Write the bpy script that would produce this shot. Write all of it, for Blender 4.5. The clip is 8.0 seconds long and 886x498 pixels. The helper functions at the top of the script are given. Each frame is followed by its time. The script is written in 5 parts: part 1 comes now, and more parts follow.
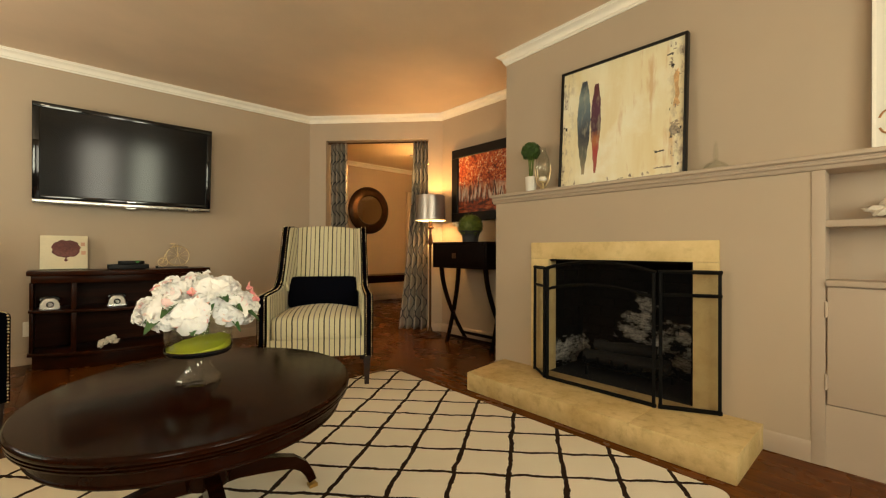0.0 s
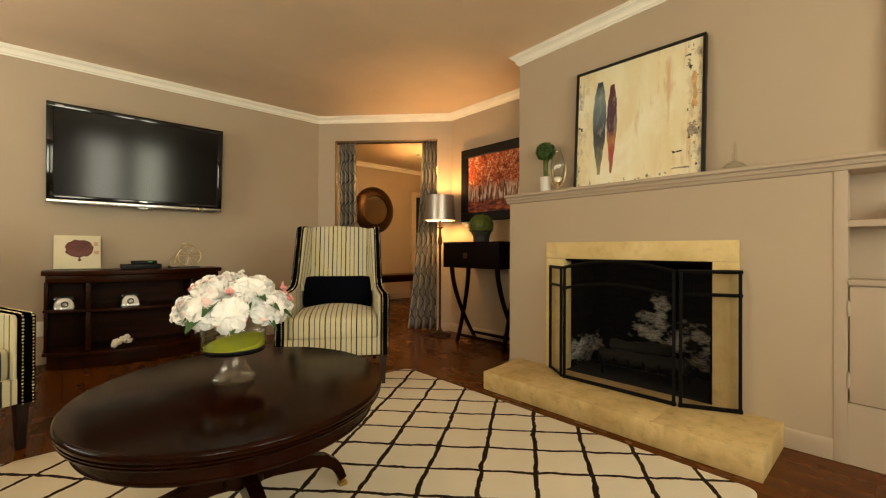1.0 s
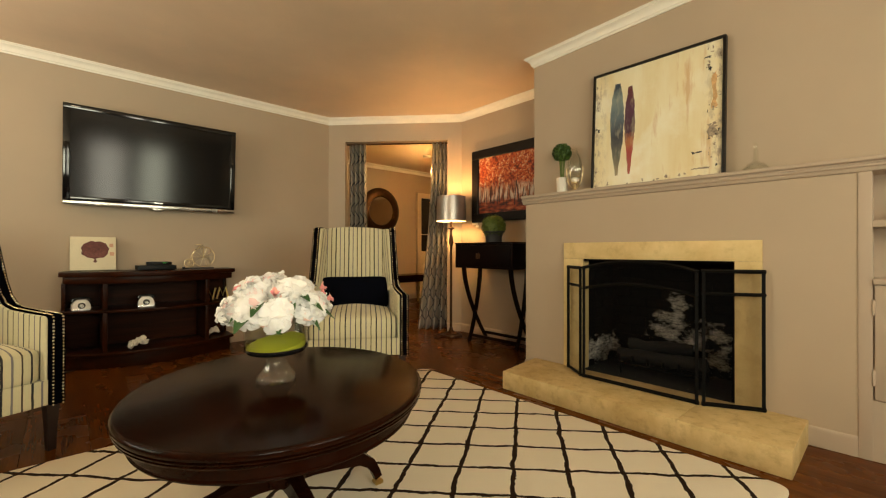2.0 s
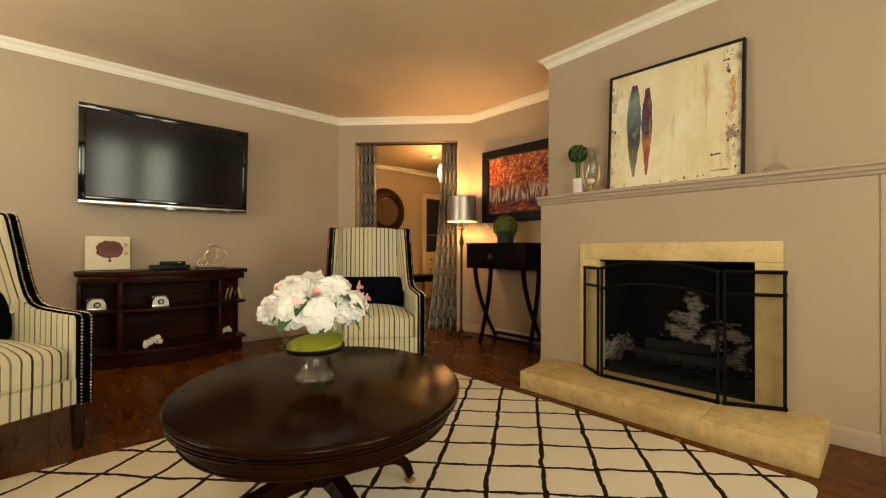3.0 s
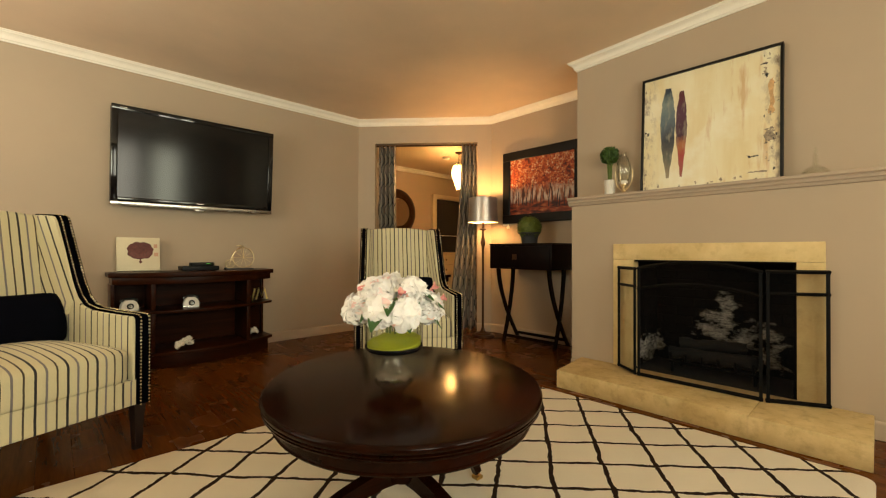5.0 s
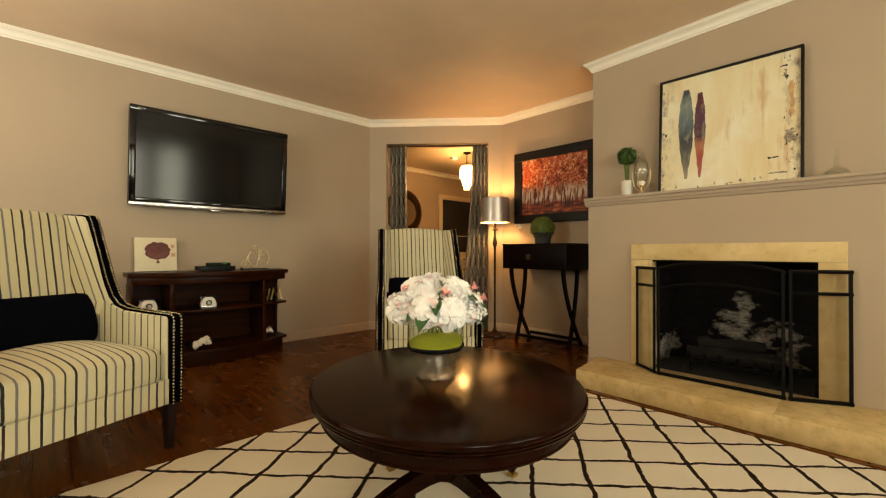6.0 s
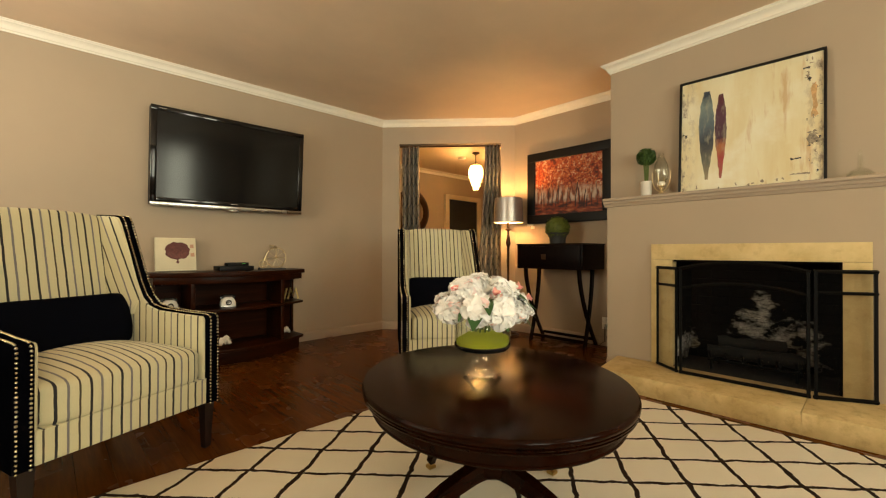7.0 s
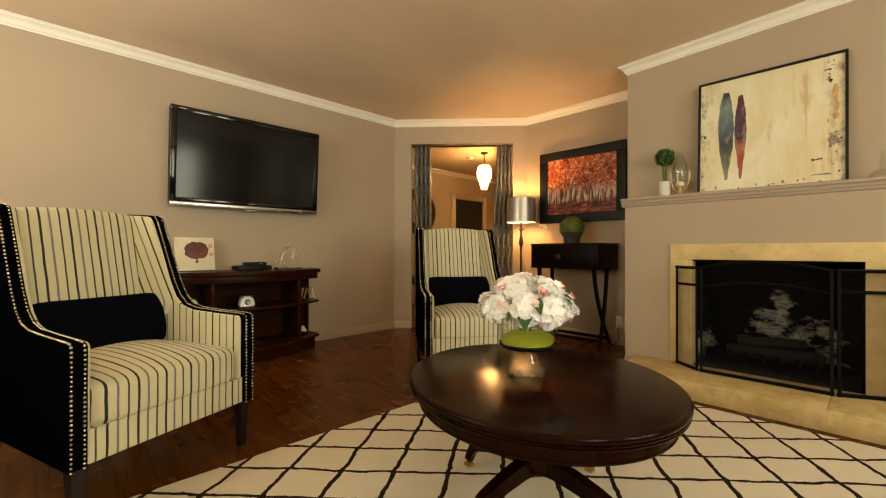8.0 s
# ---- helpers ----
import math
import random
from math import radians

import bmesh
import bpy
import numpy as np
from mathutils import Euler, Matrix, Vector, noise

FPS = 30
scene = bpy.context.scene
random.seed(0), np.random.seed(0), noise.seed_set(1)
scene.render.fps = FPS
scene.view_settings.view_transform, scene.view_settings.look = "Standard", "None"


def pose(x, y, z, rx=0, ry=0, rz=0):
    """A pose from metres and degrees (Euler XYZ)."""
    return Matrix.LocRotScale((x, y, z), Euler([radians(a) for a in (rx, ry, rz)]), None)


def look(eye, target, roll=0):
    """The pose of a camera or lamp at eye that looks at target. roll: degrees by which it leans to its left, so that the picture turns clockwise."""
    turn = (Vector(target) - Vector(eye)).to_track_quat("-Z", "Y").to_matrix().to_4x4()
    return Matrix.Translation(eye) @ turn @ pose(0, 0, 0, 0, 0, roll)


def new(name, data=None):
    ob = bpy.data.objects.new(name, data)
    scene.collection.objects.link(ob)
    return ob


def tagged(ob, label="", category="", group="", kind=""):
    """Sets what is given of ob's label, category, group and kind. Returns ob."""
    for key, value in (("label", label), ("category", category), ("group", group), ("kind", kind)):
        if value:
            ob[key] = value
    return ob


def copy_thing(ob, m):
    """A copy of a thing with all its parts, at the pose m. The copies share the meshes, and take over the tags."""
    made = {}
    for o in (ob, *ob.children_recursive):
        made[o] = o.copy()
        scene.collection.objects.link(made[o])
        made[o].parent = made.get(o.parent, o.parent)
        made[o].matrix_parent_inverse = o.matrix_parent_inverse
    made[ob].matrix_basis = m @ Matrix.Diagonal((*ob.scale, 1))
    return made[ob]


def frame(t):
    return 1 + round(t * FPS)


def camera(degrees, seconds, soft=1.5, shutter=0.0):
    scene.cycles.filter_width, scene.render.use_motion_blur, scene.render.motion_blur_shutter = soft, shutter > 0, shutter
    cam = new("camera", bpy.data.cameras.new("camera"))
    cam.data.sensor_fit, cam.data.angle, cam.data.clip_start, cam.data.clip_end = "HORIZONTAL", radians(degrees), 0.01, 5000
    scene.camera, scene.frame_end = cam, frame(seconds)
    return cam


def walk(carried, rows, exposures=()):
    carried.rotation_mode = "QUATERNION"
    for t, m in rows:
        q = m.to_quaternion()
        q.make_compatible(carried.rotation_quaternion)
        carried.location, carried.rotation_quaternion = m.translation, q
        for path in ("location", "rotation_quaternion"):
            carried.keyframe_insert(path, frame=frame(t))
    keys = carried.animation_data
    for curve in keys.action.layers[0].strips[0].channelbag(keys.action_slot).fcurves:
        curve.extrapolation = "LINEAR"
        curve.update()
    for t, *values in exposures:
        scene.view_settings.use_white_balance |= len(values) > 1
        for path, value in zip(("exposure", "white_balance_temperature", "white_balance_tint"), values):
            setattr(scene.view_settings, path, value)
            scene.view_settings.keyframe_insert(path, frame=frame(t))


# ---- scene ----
cam = camera(93.9, 8.0, soft=1.2)
PATH = [
    (0, (0.003, 0.085, 0.911), (1.345, 1.567, 0.917), 0.2),
    (0.5, (-0.041, 0.119, 0.908), (1.304, 1.599, 0.915), 0.2),
    (1, (-0.091, 0.155, 0.909), (1.256, 1.633, 0.915), 0.2),
    (1.5, (-0.148, 0.196, 0.909), (1.202, 1.671, 0.916), 0.1),
    (3, (-0.311, 0.317, 0.907), (1.05, 1.783, 0.918), 0.2),
    (3.5, (-0.362, 0.356, 0.909), (1.002, 1.819, 0.919), 0.2),
    (4, (-0.412, 0.392, 0.91), (0.953, 1.854, 0.92), 0.1),
    (4.5, (-0.472, 0.439, 0.908), (0.898, 1.896, 0.92), 0.1),
    (6, (-0.652, 0.577, 0.909), (0.729, 2.024, 0.922), 0.1),
    (6.5, (-0.717, 0.625, 0.91), (0.667, 2.069, 0.923), 0.1),
    (7, (-0.789, 0.682, 0.912), (0.599, 2.122, 0.923), 0.1),
    (7.5, (-0.856, 0.733, 0.913), (0.534, 2.171, 0.924), 0.1),
    (8, (-0.923, 0.787, 0.914), (0.473, 2.219, 0.922), 0.1),
]
walk(cam, [(t, look(eye, target, roll)) for t, eye, target, roll in PATH], exposures=[(0.0, 0.48), (8.0, 0.48)])

# ---- world and light ----
world = bpy.data.worlds.new("world")
scene.world = world
world.use_nodes = True
wn = world.node_tree
sky = wn.nodes.new("ShaderNodeTexSky")
sky.sky_type, sky.sun_disc = "NISHITA", False
sky.sun_elevation, sky.sun_rotation = radians(40), radians(200)
wn.nodes["Background"].inputs["Strength"].default_value = 0.1
wn.links.new(sky.outputs[0], wn.nodes["Background"].inputs["Color"])


def area(name, m, w, h, power, color):
    d = bpy.data.lights.new(name, "AREA")
    d.shape, d.size, d.size_y, d.energy, d.color = "RECTANGLE", w, h, power, color
    ob = new(name, d)
    ob.matrix_world = m
    return ob


def bulb(name, at, power, color, radius):
    d = bpy.data.lights.new(name, "POINT")
    d.energy, d.color, d.shadow_soft_size = power, color, radius
    ob = new(name, d)
    ob.location = at
    return ob


DAY = (0.995, 0.9, 0.735)
LEAFY = (0.935, 0.91, 0.69)  # daylight through the garden trees
area("west_window_light", look((-2.62, 2.9, 1.5), (-1.5, 2.9, 3.2)), 1.5, 1.4, 50, DAY)
# Added main light: its opening is invented, out of the television's reflection.
area("south_window_light", look((-1.35, -1.82, 1.5), (-1.35, 1, 3.1)), 1.1, 1.45, 56, LEAFY)
area("south_window_light", look((0.45, -1.82, 1.5), (0.45, 1, 1.5)), 0.5, 1.45, 18, DAY)
area("south_window_light", look((1.225, -1.82, 1.5), (1.225, 1, 1.5)), 0.45, 1.45, 18, LEAFY)
bulb("floor_lamp_light", (2.862, 3.442, 1.37), 17, (1.0, 0.55, 0.2), 0.04)
bulb("chandelier_light", (4.03, 4.95, 2.09), 30, (1.0, 0.54, 0.18), 0.05)
# Added fill for the room beyond; no fixture hangs at this spot.
bulb("hall_light", (4.9, 4.0, 2.1), 12, (1.0, 0.54, 0.2), 0.1)

# ---- materials ----


class Nodes:
    """A node material with short calls for its nodes."""

    def __init__(self, name):
        self.m = bpy.data.materials.new(name)
        self.m.use_nodes = True
        self.t = self.m.node_tree
        self.b = self.t.nodes["Principled BSDF"]

    def put(self, socket, value):
        if isinstance(value, bpy.types.NodeSocket):
            self.t.links.new(value, socket)
        elif isinstance(value, (tuple, list)) and len(value) == 3 and socket.type == "RGBA":
            socket.default_value = (*value, 1)
        else:
            socket.default_value = value

    def node(self, kind, ins=(), **props):
        n = self.t.nodes.new("ShaderNode" + kind)
        if "operation" in props:
            n.operation = props["operation"]
        if "data_type" in props:
            n.data_type, n.blend_type = props["data_type"], props["blend_type"]
        for k, v in dict(ins).items():
            self.put(n.inputs[k], v)
        return n

    def coords(self, which="Object"):
        return self.node("TexCoord").outputs[which]

    def xyz(self, vec):
        n = self.node("SeparateXYZ", {0: vec})
        return n.outputs[0], n.outputs[1], n.outputs[2]

    def math(self, op, a, b=0.0, c=0.0):
        return self.node("Math", {0: a, 1: b, 2: c}, operation=op).outputs[0]

    def stretch(self, vec, s):
        return self.node("Mapping", {"Vector": vec, "Scale": s}).outputs[0]

    def noise(self, vec, scale, detail=4.0, rough=0.55, color=False):
        n = self.node("TexNoise", {"Vector": vec, "Scale": scale, "Detail": detail, "Roughness": rough})
        return n.outputs[1 if color else 0]

    def ramp(self, fac, stops):
        n = self.node("ValToRGB", {0: fac})
        e = n.color_ramp.elements
        while len(e) < len(stops):
            e.new(0.5)
        for el, (p, c) in zip(e, stops):
            el.position = p
            el.color = (c, c, c, 1) if isinstance(c, (int, float)) else (*c, 1)
        return n.outputs[0]

    def mix(self, fac, a, b, blend="MIX"):
        n = self.node("Mix", data_type="RGBA", blend_type=blend)
        self.put(n.inputs[0], fac), self.put(n.inputs[6], a), self.put(n.inputs[7], b)
        return n.outputs[2]

    def bump(self, height, strength=0.2, distance=0.002):
        n = self.node("Bump", {"Strength": strength, "Distance": distance, "Height": height})
        self.put(self.b.inputs["Normal"], n.outputs[0])

    def set(self, color=None, rough=None, metal=None, **more):
        for k, v in (("Base Color", color), ("Roughness", rough), ("Metallic", metal)):
            if v is not None:
                self.put(self.b.inputs[k], v)
        for k, v in more.items():
            self.put(self.b.inputs[k.replace("_", " ")], v)
        return self.m


def plain(name, color, rough=0.5, metal=0.0, vary=0.12, scale=8.0, fine=120.0, bump=0.1, **more):
    """Paint, metal, plastic or cloth: a colour that varies at two scales, with a fine relief."""
    n = Nodes(name)
    v = n.coords()
    big, small = n.noise(v, scale, 3), n.noise(v, fine, 2)
    f = n.math("ADD", n.math("MULTIPLY", big, 0.6), n.math("MULTIPLY", small, 0.4))
    dark, light = tuple(c * (1 - vary) for c in color), tuple(min(1, c * (1 + vary)) for c in color)
    n.bump(small, bump, 0.001)
    return n.set(n.ramp(f, [(0.3, dark), (0.7, light)]), n.ramp(big, [(0.3, max(0.02, rough - 0.06)), (0.7, min(1, rough + 0.06))]), metal, **more)


def wall_paint(name, color, swing=0.04):
    n = Nodes(name)
    v = n.coords()
    f = n.noise(v, 1.3, 5, 0.6)
    roller = n.noise(v, 260, 2)
    n.bump(roller, 0.12, 0.0008)
    return n.set(n.ramp(f, [(0.3, tuple(c * (1 - swing) for c in color)), (0.7, tuple(c * (1 + swing) for c in color))]), n.ramp(f, [(0.3, 0.55), (0.7, 0.68)]))


def wood(name, dark, light, rough=0.3, axis=1, scale=1.0, island=False, coat=0.0, spec=0.4):
    """Stained wood: long grain along an axis, tone by piece."""
    n = Nodes(name)
    v = n.coords()
    s = [26.0 * scale] * 3
    s[axis] = 1.6 * scale
    if island:
        shift = n.node("CombineXYZ", {0: n.math("MULTIPLY", n.node("ObjectInfo").outputs["Random"], 17.0), 1: n.math("MULTIPLY", n.node("ObjectInfo").outputs["Random"], 31.0)}).outputs[0]
        v = n.node("VectorMath", {0: v, 1: shift}, operation="ADD").outputs[0]
    g = n.noise(n.stretch(v, s), 1.0, 6, 0.62)
    pores = n.noise(n.stretch(v, [k * 5 for k in s]), 1.0, 2)
    f = n.math("ADD", n.math("MULTIPLY", g, 0.75), n.math("MULTIPLY", pores, 0.25))
    if island:
        f = n.math("ADD", f, n.math("MULTIPLY", n.math("SUBTRACT", n.node("ObjectInfo").outputs["Random"], 0.5), 0.035))
    n.bump(pores, 0.035, 0.0006)
    wear = n.noise(v, 3.0, 3)
    return n.set(n.ramp(f, [(0.28, dark), (0.72, light)]), n.ramp(wear, [(0.3, max(0.05, rough - 0.03)), (0.7, rough + 0.05)]), 0.0, Coat_Weight=coat, Coat_Roughness=0.12, Specular_IOR_Level=spec)


def thin_glass(name):
    """A thin clear wall: see-through, with a gloss that grows at grazing angles."""
    n = Nodes(name)
    clear = n.node("BsdfTransparent", {0: (0.97, 0.98, 0.96)})
    shine = n.node("BsdfGlossy", {"Roughness": 0.02})
    mixer = n.node("MixShader", {0: n.math("ADD", 0.05, n.math("MULTIPLY", n.math("POWER", n.node("LayerWeight").outputs["Facing"], 2.0), 0.4))})
    n.t.links.new(clear.outputs[0], mixer.inputs[1])
    n.t.links.new(shine.outputs[0], mixer.inputs[2])
    n.t.links.new(mixer.outputs[0], n.t.nodes["Material Output"].inputs[0])
    return n.m


def screen_panel_material():
    n = Nodes("matte_lcd_screen")
    dust = n.noise(n.coords(), 30, 3)
    return n.set(n.mix(dust, (0.0035, 0.0035, 0.004), (0.005, 0.005, 0.0055)), 0.13, 0.0, Specular_IOR_Level=0.3)


def glow(name, color, strength):
    n = Nodes(name)
    return n.set(color, 0.5, 0.0, Emission_Color=color, Emission_Strength=strength)


def striped(name, axis, slant=0.0, pitch=0.1):
    """Ivory upholstery with dark and grey pinstripes set across an axis."""
    n = Nodes(name)
    v = n.coords()
    wob = n.math("MULTIPLY", n.math("SUBTRACT", n.noise(v, 14, 2), 0.5), 0.004)
    c = n.math("ADD", n.xyz(v)[axis], wob)
    if slant:
        c = n.math("SUBTRACT", c, n.math("MULTIPLY", n.math("MAXIMUM", n.math("SUBTRACT", n.xyz(v)[2], 0.66), 0.0), slant))
    col = (0.575, 0.525, 0.335)
    weave = n.noise(n.stretch(v, (420, 420, 420)), 1.0, 2)
    out = n.mix(weave, tuple(k * 0.86 for k in col), tuple(k * 1.1 for k in col))
    for shift, width, tone in ((0.0, 0.0084, (0.012, 0.011, 0.014)), (0.034, 0.0062, (0.05, 0.036, 0.024)), (0.067, 0.0075, (0.17, 0.155, 0.16))):
        fr = n.math("FRACT", n.math("DIVIDE", n.math("ADD", c, shift * pitch / 0.1 + 5.0), pitch))
        d = n.math("ABSOLUTE", n.math("SUBTRACT", fr, 0.5))
        out = n.mix(n.math("LESS_THAN", d, width * 0.5 / pitch), out, tone)
    n.bump(weave, 0.25, 0.0008)
    return n.set(out, 0.85, 0.0, Sheen_Weight=0.15)


def rug_material():
    n = Nodes("rug_wool")
    v = n.coords()
    wob = n.noise(v, 9.0, 3, 0.6, color=True)
    vv = n.node("VectorMath", {0: v, 1: n.node("VectorMath", {0: n.node("VectorMath", {0: wob, 1: (0.5, 0.5, 0.5)}, operation="SUBTRACT").outputs[0], "Scale": 0.04}, operation="SCALE").outputs[0]}, operation="ADD").outputs[0]
    fray = n.noise(v, 90.0, 3, 0.6, color=True)
    vv = n.node("VectorMath", {0: vv, 1: n.node("VectorMath", {0: n.node("VectorMath", {0: fray, 1: (0.5, 0.5, 0.5)}, operation="SUBTRACT").outputs[0], "Scale": 0.009}, operation="SCALE").outputs[0]}, operation="ADD").outputs[0]
    x, y, _ = n.xyz(vv)
    ux, uy, vx, vy, px, py = 0.1486, -0.1589, -0.1571, -0.1146, 1.181, 1.8415
    det = ux * vy - uy * vx
    dx, dy = n.math("SUBTRACT", x, px), n.math("SUBTRACT", y, py)
    a = n.math("ADD", n.math("MULTIPLY", dx, vy / det), n.math("MULTIPLY", dy, -vx / det))
    b = n.math("ADD", n.math("MULTIPLY", dx, -uy / det), n.math("MULTIPLY", dy, ux / det))
    masks = []
    for k in (a, b):
        d = n.math("ABSOLUTE", n.math("SUBTRACT", n.math("FRACT", n.math("ADD", k, 20.5)), 0.5))
        masks.append(n.math("LESS_THAN", d, 0.044))
    line = n.math("MAXIMUM", masks[0], masks[1])
    pile = n.noise(v, 420, 3, 0.7)
    soil = n.noise(v, 2.2, 4)
    base = n.mix(soil, (0.79, 0.72, 0.57), (0.91, 0.85, 0.71))
    base = n.mix(n.math("MULTIPLY", pile, 0.22), base, (0.5, 0.42, 0.31))
    dark = n.mix(pile, (0.014, 0.007, 0.0035), (0.034, 0.018, 0.01))
    n.bump(n.math("ADD", pile, n.math("MULTIPLY", line, -0.6)), 0.7, 0.004)
    return n.set(n.mix(line, base, dark), 0.95, 0.0, Specular_IOR_Level=0.1)


def curtain_material():
    n = Nodes("trellis_satin")
    u, w, _ = n.xyz(n.node("UVMap").outputs[0])
    wave = n.math("MULTIPLY", n.math("SINE", n.math("MULTIPLY", w, 2 * math.pi / 0.24)), 0.033)
    masks = []
    for sign in (1.0, -1.0):
        k = n.math("DIVIDE", n.math("ADD", u, n.math("MULTIPLY", wave, sign)), 0.132)
        if sign < 0:
            k = n.math("ADD", k, 0.5)
        d = n.math("ABSOLUTE", n.math("SUBTRACT", n.math("FRACT", n.math("ADD", k, 10.0)), 0.5))
        masks.append(n.math("LESS_THAN", d, 0.06))
    line = n.math("MAXIMUM", masks[0], masks[1])
    thread = n.noise(n.stretch(n.coords(), (900, 900, 60)), 1.0, 2)
    n.bump(n.math("ADD", thread, line), 0.15, 0.001)
    ground = n.mix(thread, (0.33, 0.3, 0.255), (0.56, 0.52, 0.45))
    return n.set(n.mix(line, ground, (0.016, 0.017, 0.022)), n.math("ADD", 0.2, n.math("MULTIPLY", line, 0.2)), 0.35)


def stone_material(name, a, b, spot, stain=0.4):
    n = Nodes(name)
    v = n.coords()
    big, mid, fine = n.noise(v, 3.2, 6, 0.65), n.noise(v, 17, 5, 0.6), n.noise(v, 160, 3)
    c = n.mix(n.ramp(big, [(0.3, 0.0), (0.72, 1.0)]), a, b)
    c = n.mix(n.ramp(mid, [(0.57 - 0.1 * stain, 0.0), (0.8, stain)]), c, spot)
    n.bump(n.math("ADD", mid, n.math("MULTIPLY", fine, 0.5)), 0.4, 0.006)
    return n.set(c, n.ramp(fine, [(0.3, 0.5), (0.7, 0.72)]), 0.0)


def soot_brick():
    """Fire-blackened brick with pale burnt patches."""
    n = Nodes("sooty_firebrick")
    v = n.coords()
    x, y, z = n.xyz(v)
    f = n.noise(n.stretch(v, (9, 9, 15)), 1.0, 5, 0.6)
    spots = None
    for cy, cz, rad in ((1.24, 0.42, 0.145), (1.32, 0.36, 0.09), (1.11, 0.355, 0.13), (1.22, 0.54, 0.09), (0.975, 0.37, 0.09), (0.96, 0.28, 0.1), (0.96, 0.2, 0.09), (1.68, 0.22, 0.12)):
        d = n.math("SQRT", n.math("ADD", n.math("POWER", n.math("SUBTRACT", y, cy), 2.0), n.math("POWER", n.math("SUBTRACT", z, cz), 2.0)))
        k = n.math("SUBTRACT", 1.0, n.math("DIVIDE", d, rad))
        spots = k if spots is None else n.math("MAXIMUM", spots, k)
    ash = n.ramp(n.math("ADD", n.math("MULTIPLY", spots, 0.4), n.math("MULTIPLY", f, 1.3)), [(0.75, 0.0), (0.83, 0.5), (0.96, 1.0)])
    ash = n.math("MULTIPLY", ash, n.ramp(n.noise(n.stretch(v, (20, 25, 90)), 1.0, 5, 0.7), [(0.36, 0.22), (0.54, 1.0)]))
    tone = n.math("MULTIPLY", n.node("ObjectInfo").outputs["Random"], 0.02)
    soot = n.mix(n.noise(v, 40, 3), (0.002, 0.0018, 0.0015), (0.008, 0.0065, 0.0055))
    c = n.mix(ash, soot, n.mix(n.noise(v, 60, 4), (0.2, 0.185, 0.165), (0.66, 0.62, 0.56)))
    n.bump(n.noise(v, 90, 4), 0.5, 0.004)
    return n.set(c, n.math("ADD", 0.9, tone), 0.0, Specular_IOR_Level=0.04)


def mesh_screen():
    """Fine black wire mesh: mostly see-through."""
    n = Nodes("wire_mesh")
    v = n.coords()
    f = n.noise(v, 300, 2)
    tr = n.node("BsdfTransparent", {0: (1, 1, 1)})
    n.set((0.012, 0.011, 0.0105), 1.0, 0.0, Specular_IOR_Level=0.0)
    mixer = n.node("MixShader", {0: n.ramp(f, [(0.3, 0.2), (0.7, 0.3)])})
    n.t.links.new(tr.outputs[0], mixer.inputs[1])
    n.t.links.new(n.b.outputs[0], mixer.inputs[2])
    n.t.links.new(mixer.outputs[0], n.t.nodes["Material Output"].inputs[0])
    return n.m


def abstract_canvas():
    """Cream ground, streaked downward, with ochre and grey abrasions towards one edge."""
    n = Nodes("abstract_oil_paint")
    v = n.coords()
    x, y, z = n.xyz(v)
    streak = n.noise(n.stretch(v, (1, 6, 1.0)), 1.3, 5, 0.55)
    c = n.mix(n.ramp(streak, [(0.35, 0.0), (0.65, 1.0)]), (0.74, 0.63, 0.36), (0.82, 0.77, 0.55))
    fog = n.noise(v, 4.0, 5, 0.6)
    c = n.mix(n.ramp(fog, [(0.48, 0.0), (0.7, 0.8)]), c, (0.86, 0.84, 0.68))
    # rubbed edge
    edge = n.ramp(n.math("ABSOLUTE", y), [(0.27, 0.0), (0.37, 1.0)])
    scuff = n.noise(n.stretch(v, (1, 14, 7)), 1.5, 6, 0.7)
    c = n.mix(n.math("MULTIPLY", edge, n.ramp(scuff, [(0.5, 0.0), (0.62, 0.9)])), c, (0.33, 0.26, 0.2))
    ochre = n.ramp(n.noise(n.stretch(v, (1, 12, 2)), 1.4, 4), [(0.56, 0.0), (0.68, 0.6)])
    c = n.mix(n.math("MULTIPLY", ochre, n.ramp(y, [(-0.34, 1.0), (-0.2, 0.0)])), c, (0.55, 0.3, 0.1))
    n.bump(n.noise(v, 60, 5), 0.35, 0.002)
    return n.set(c, 0.42, 0.0)


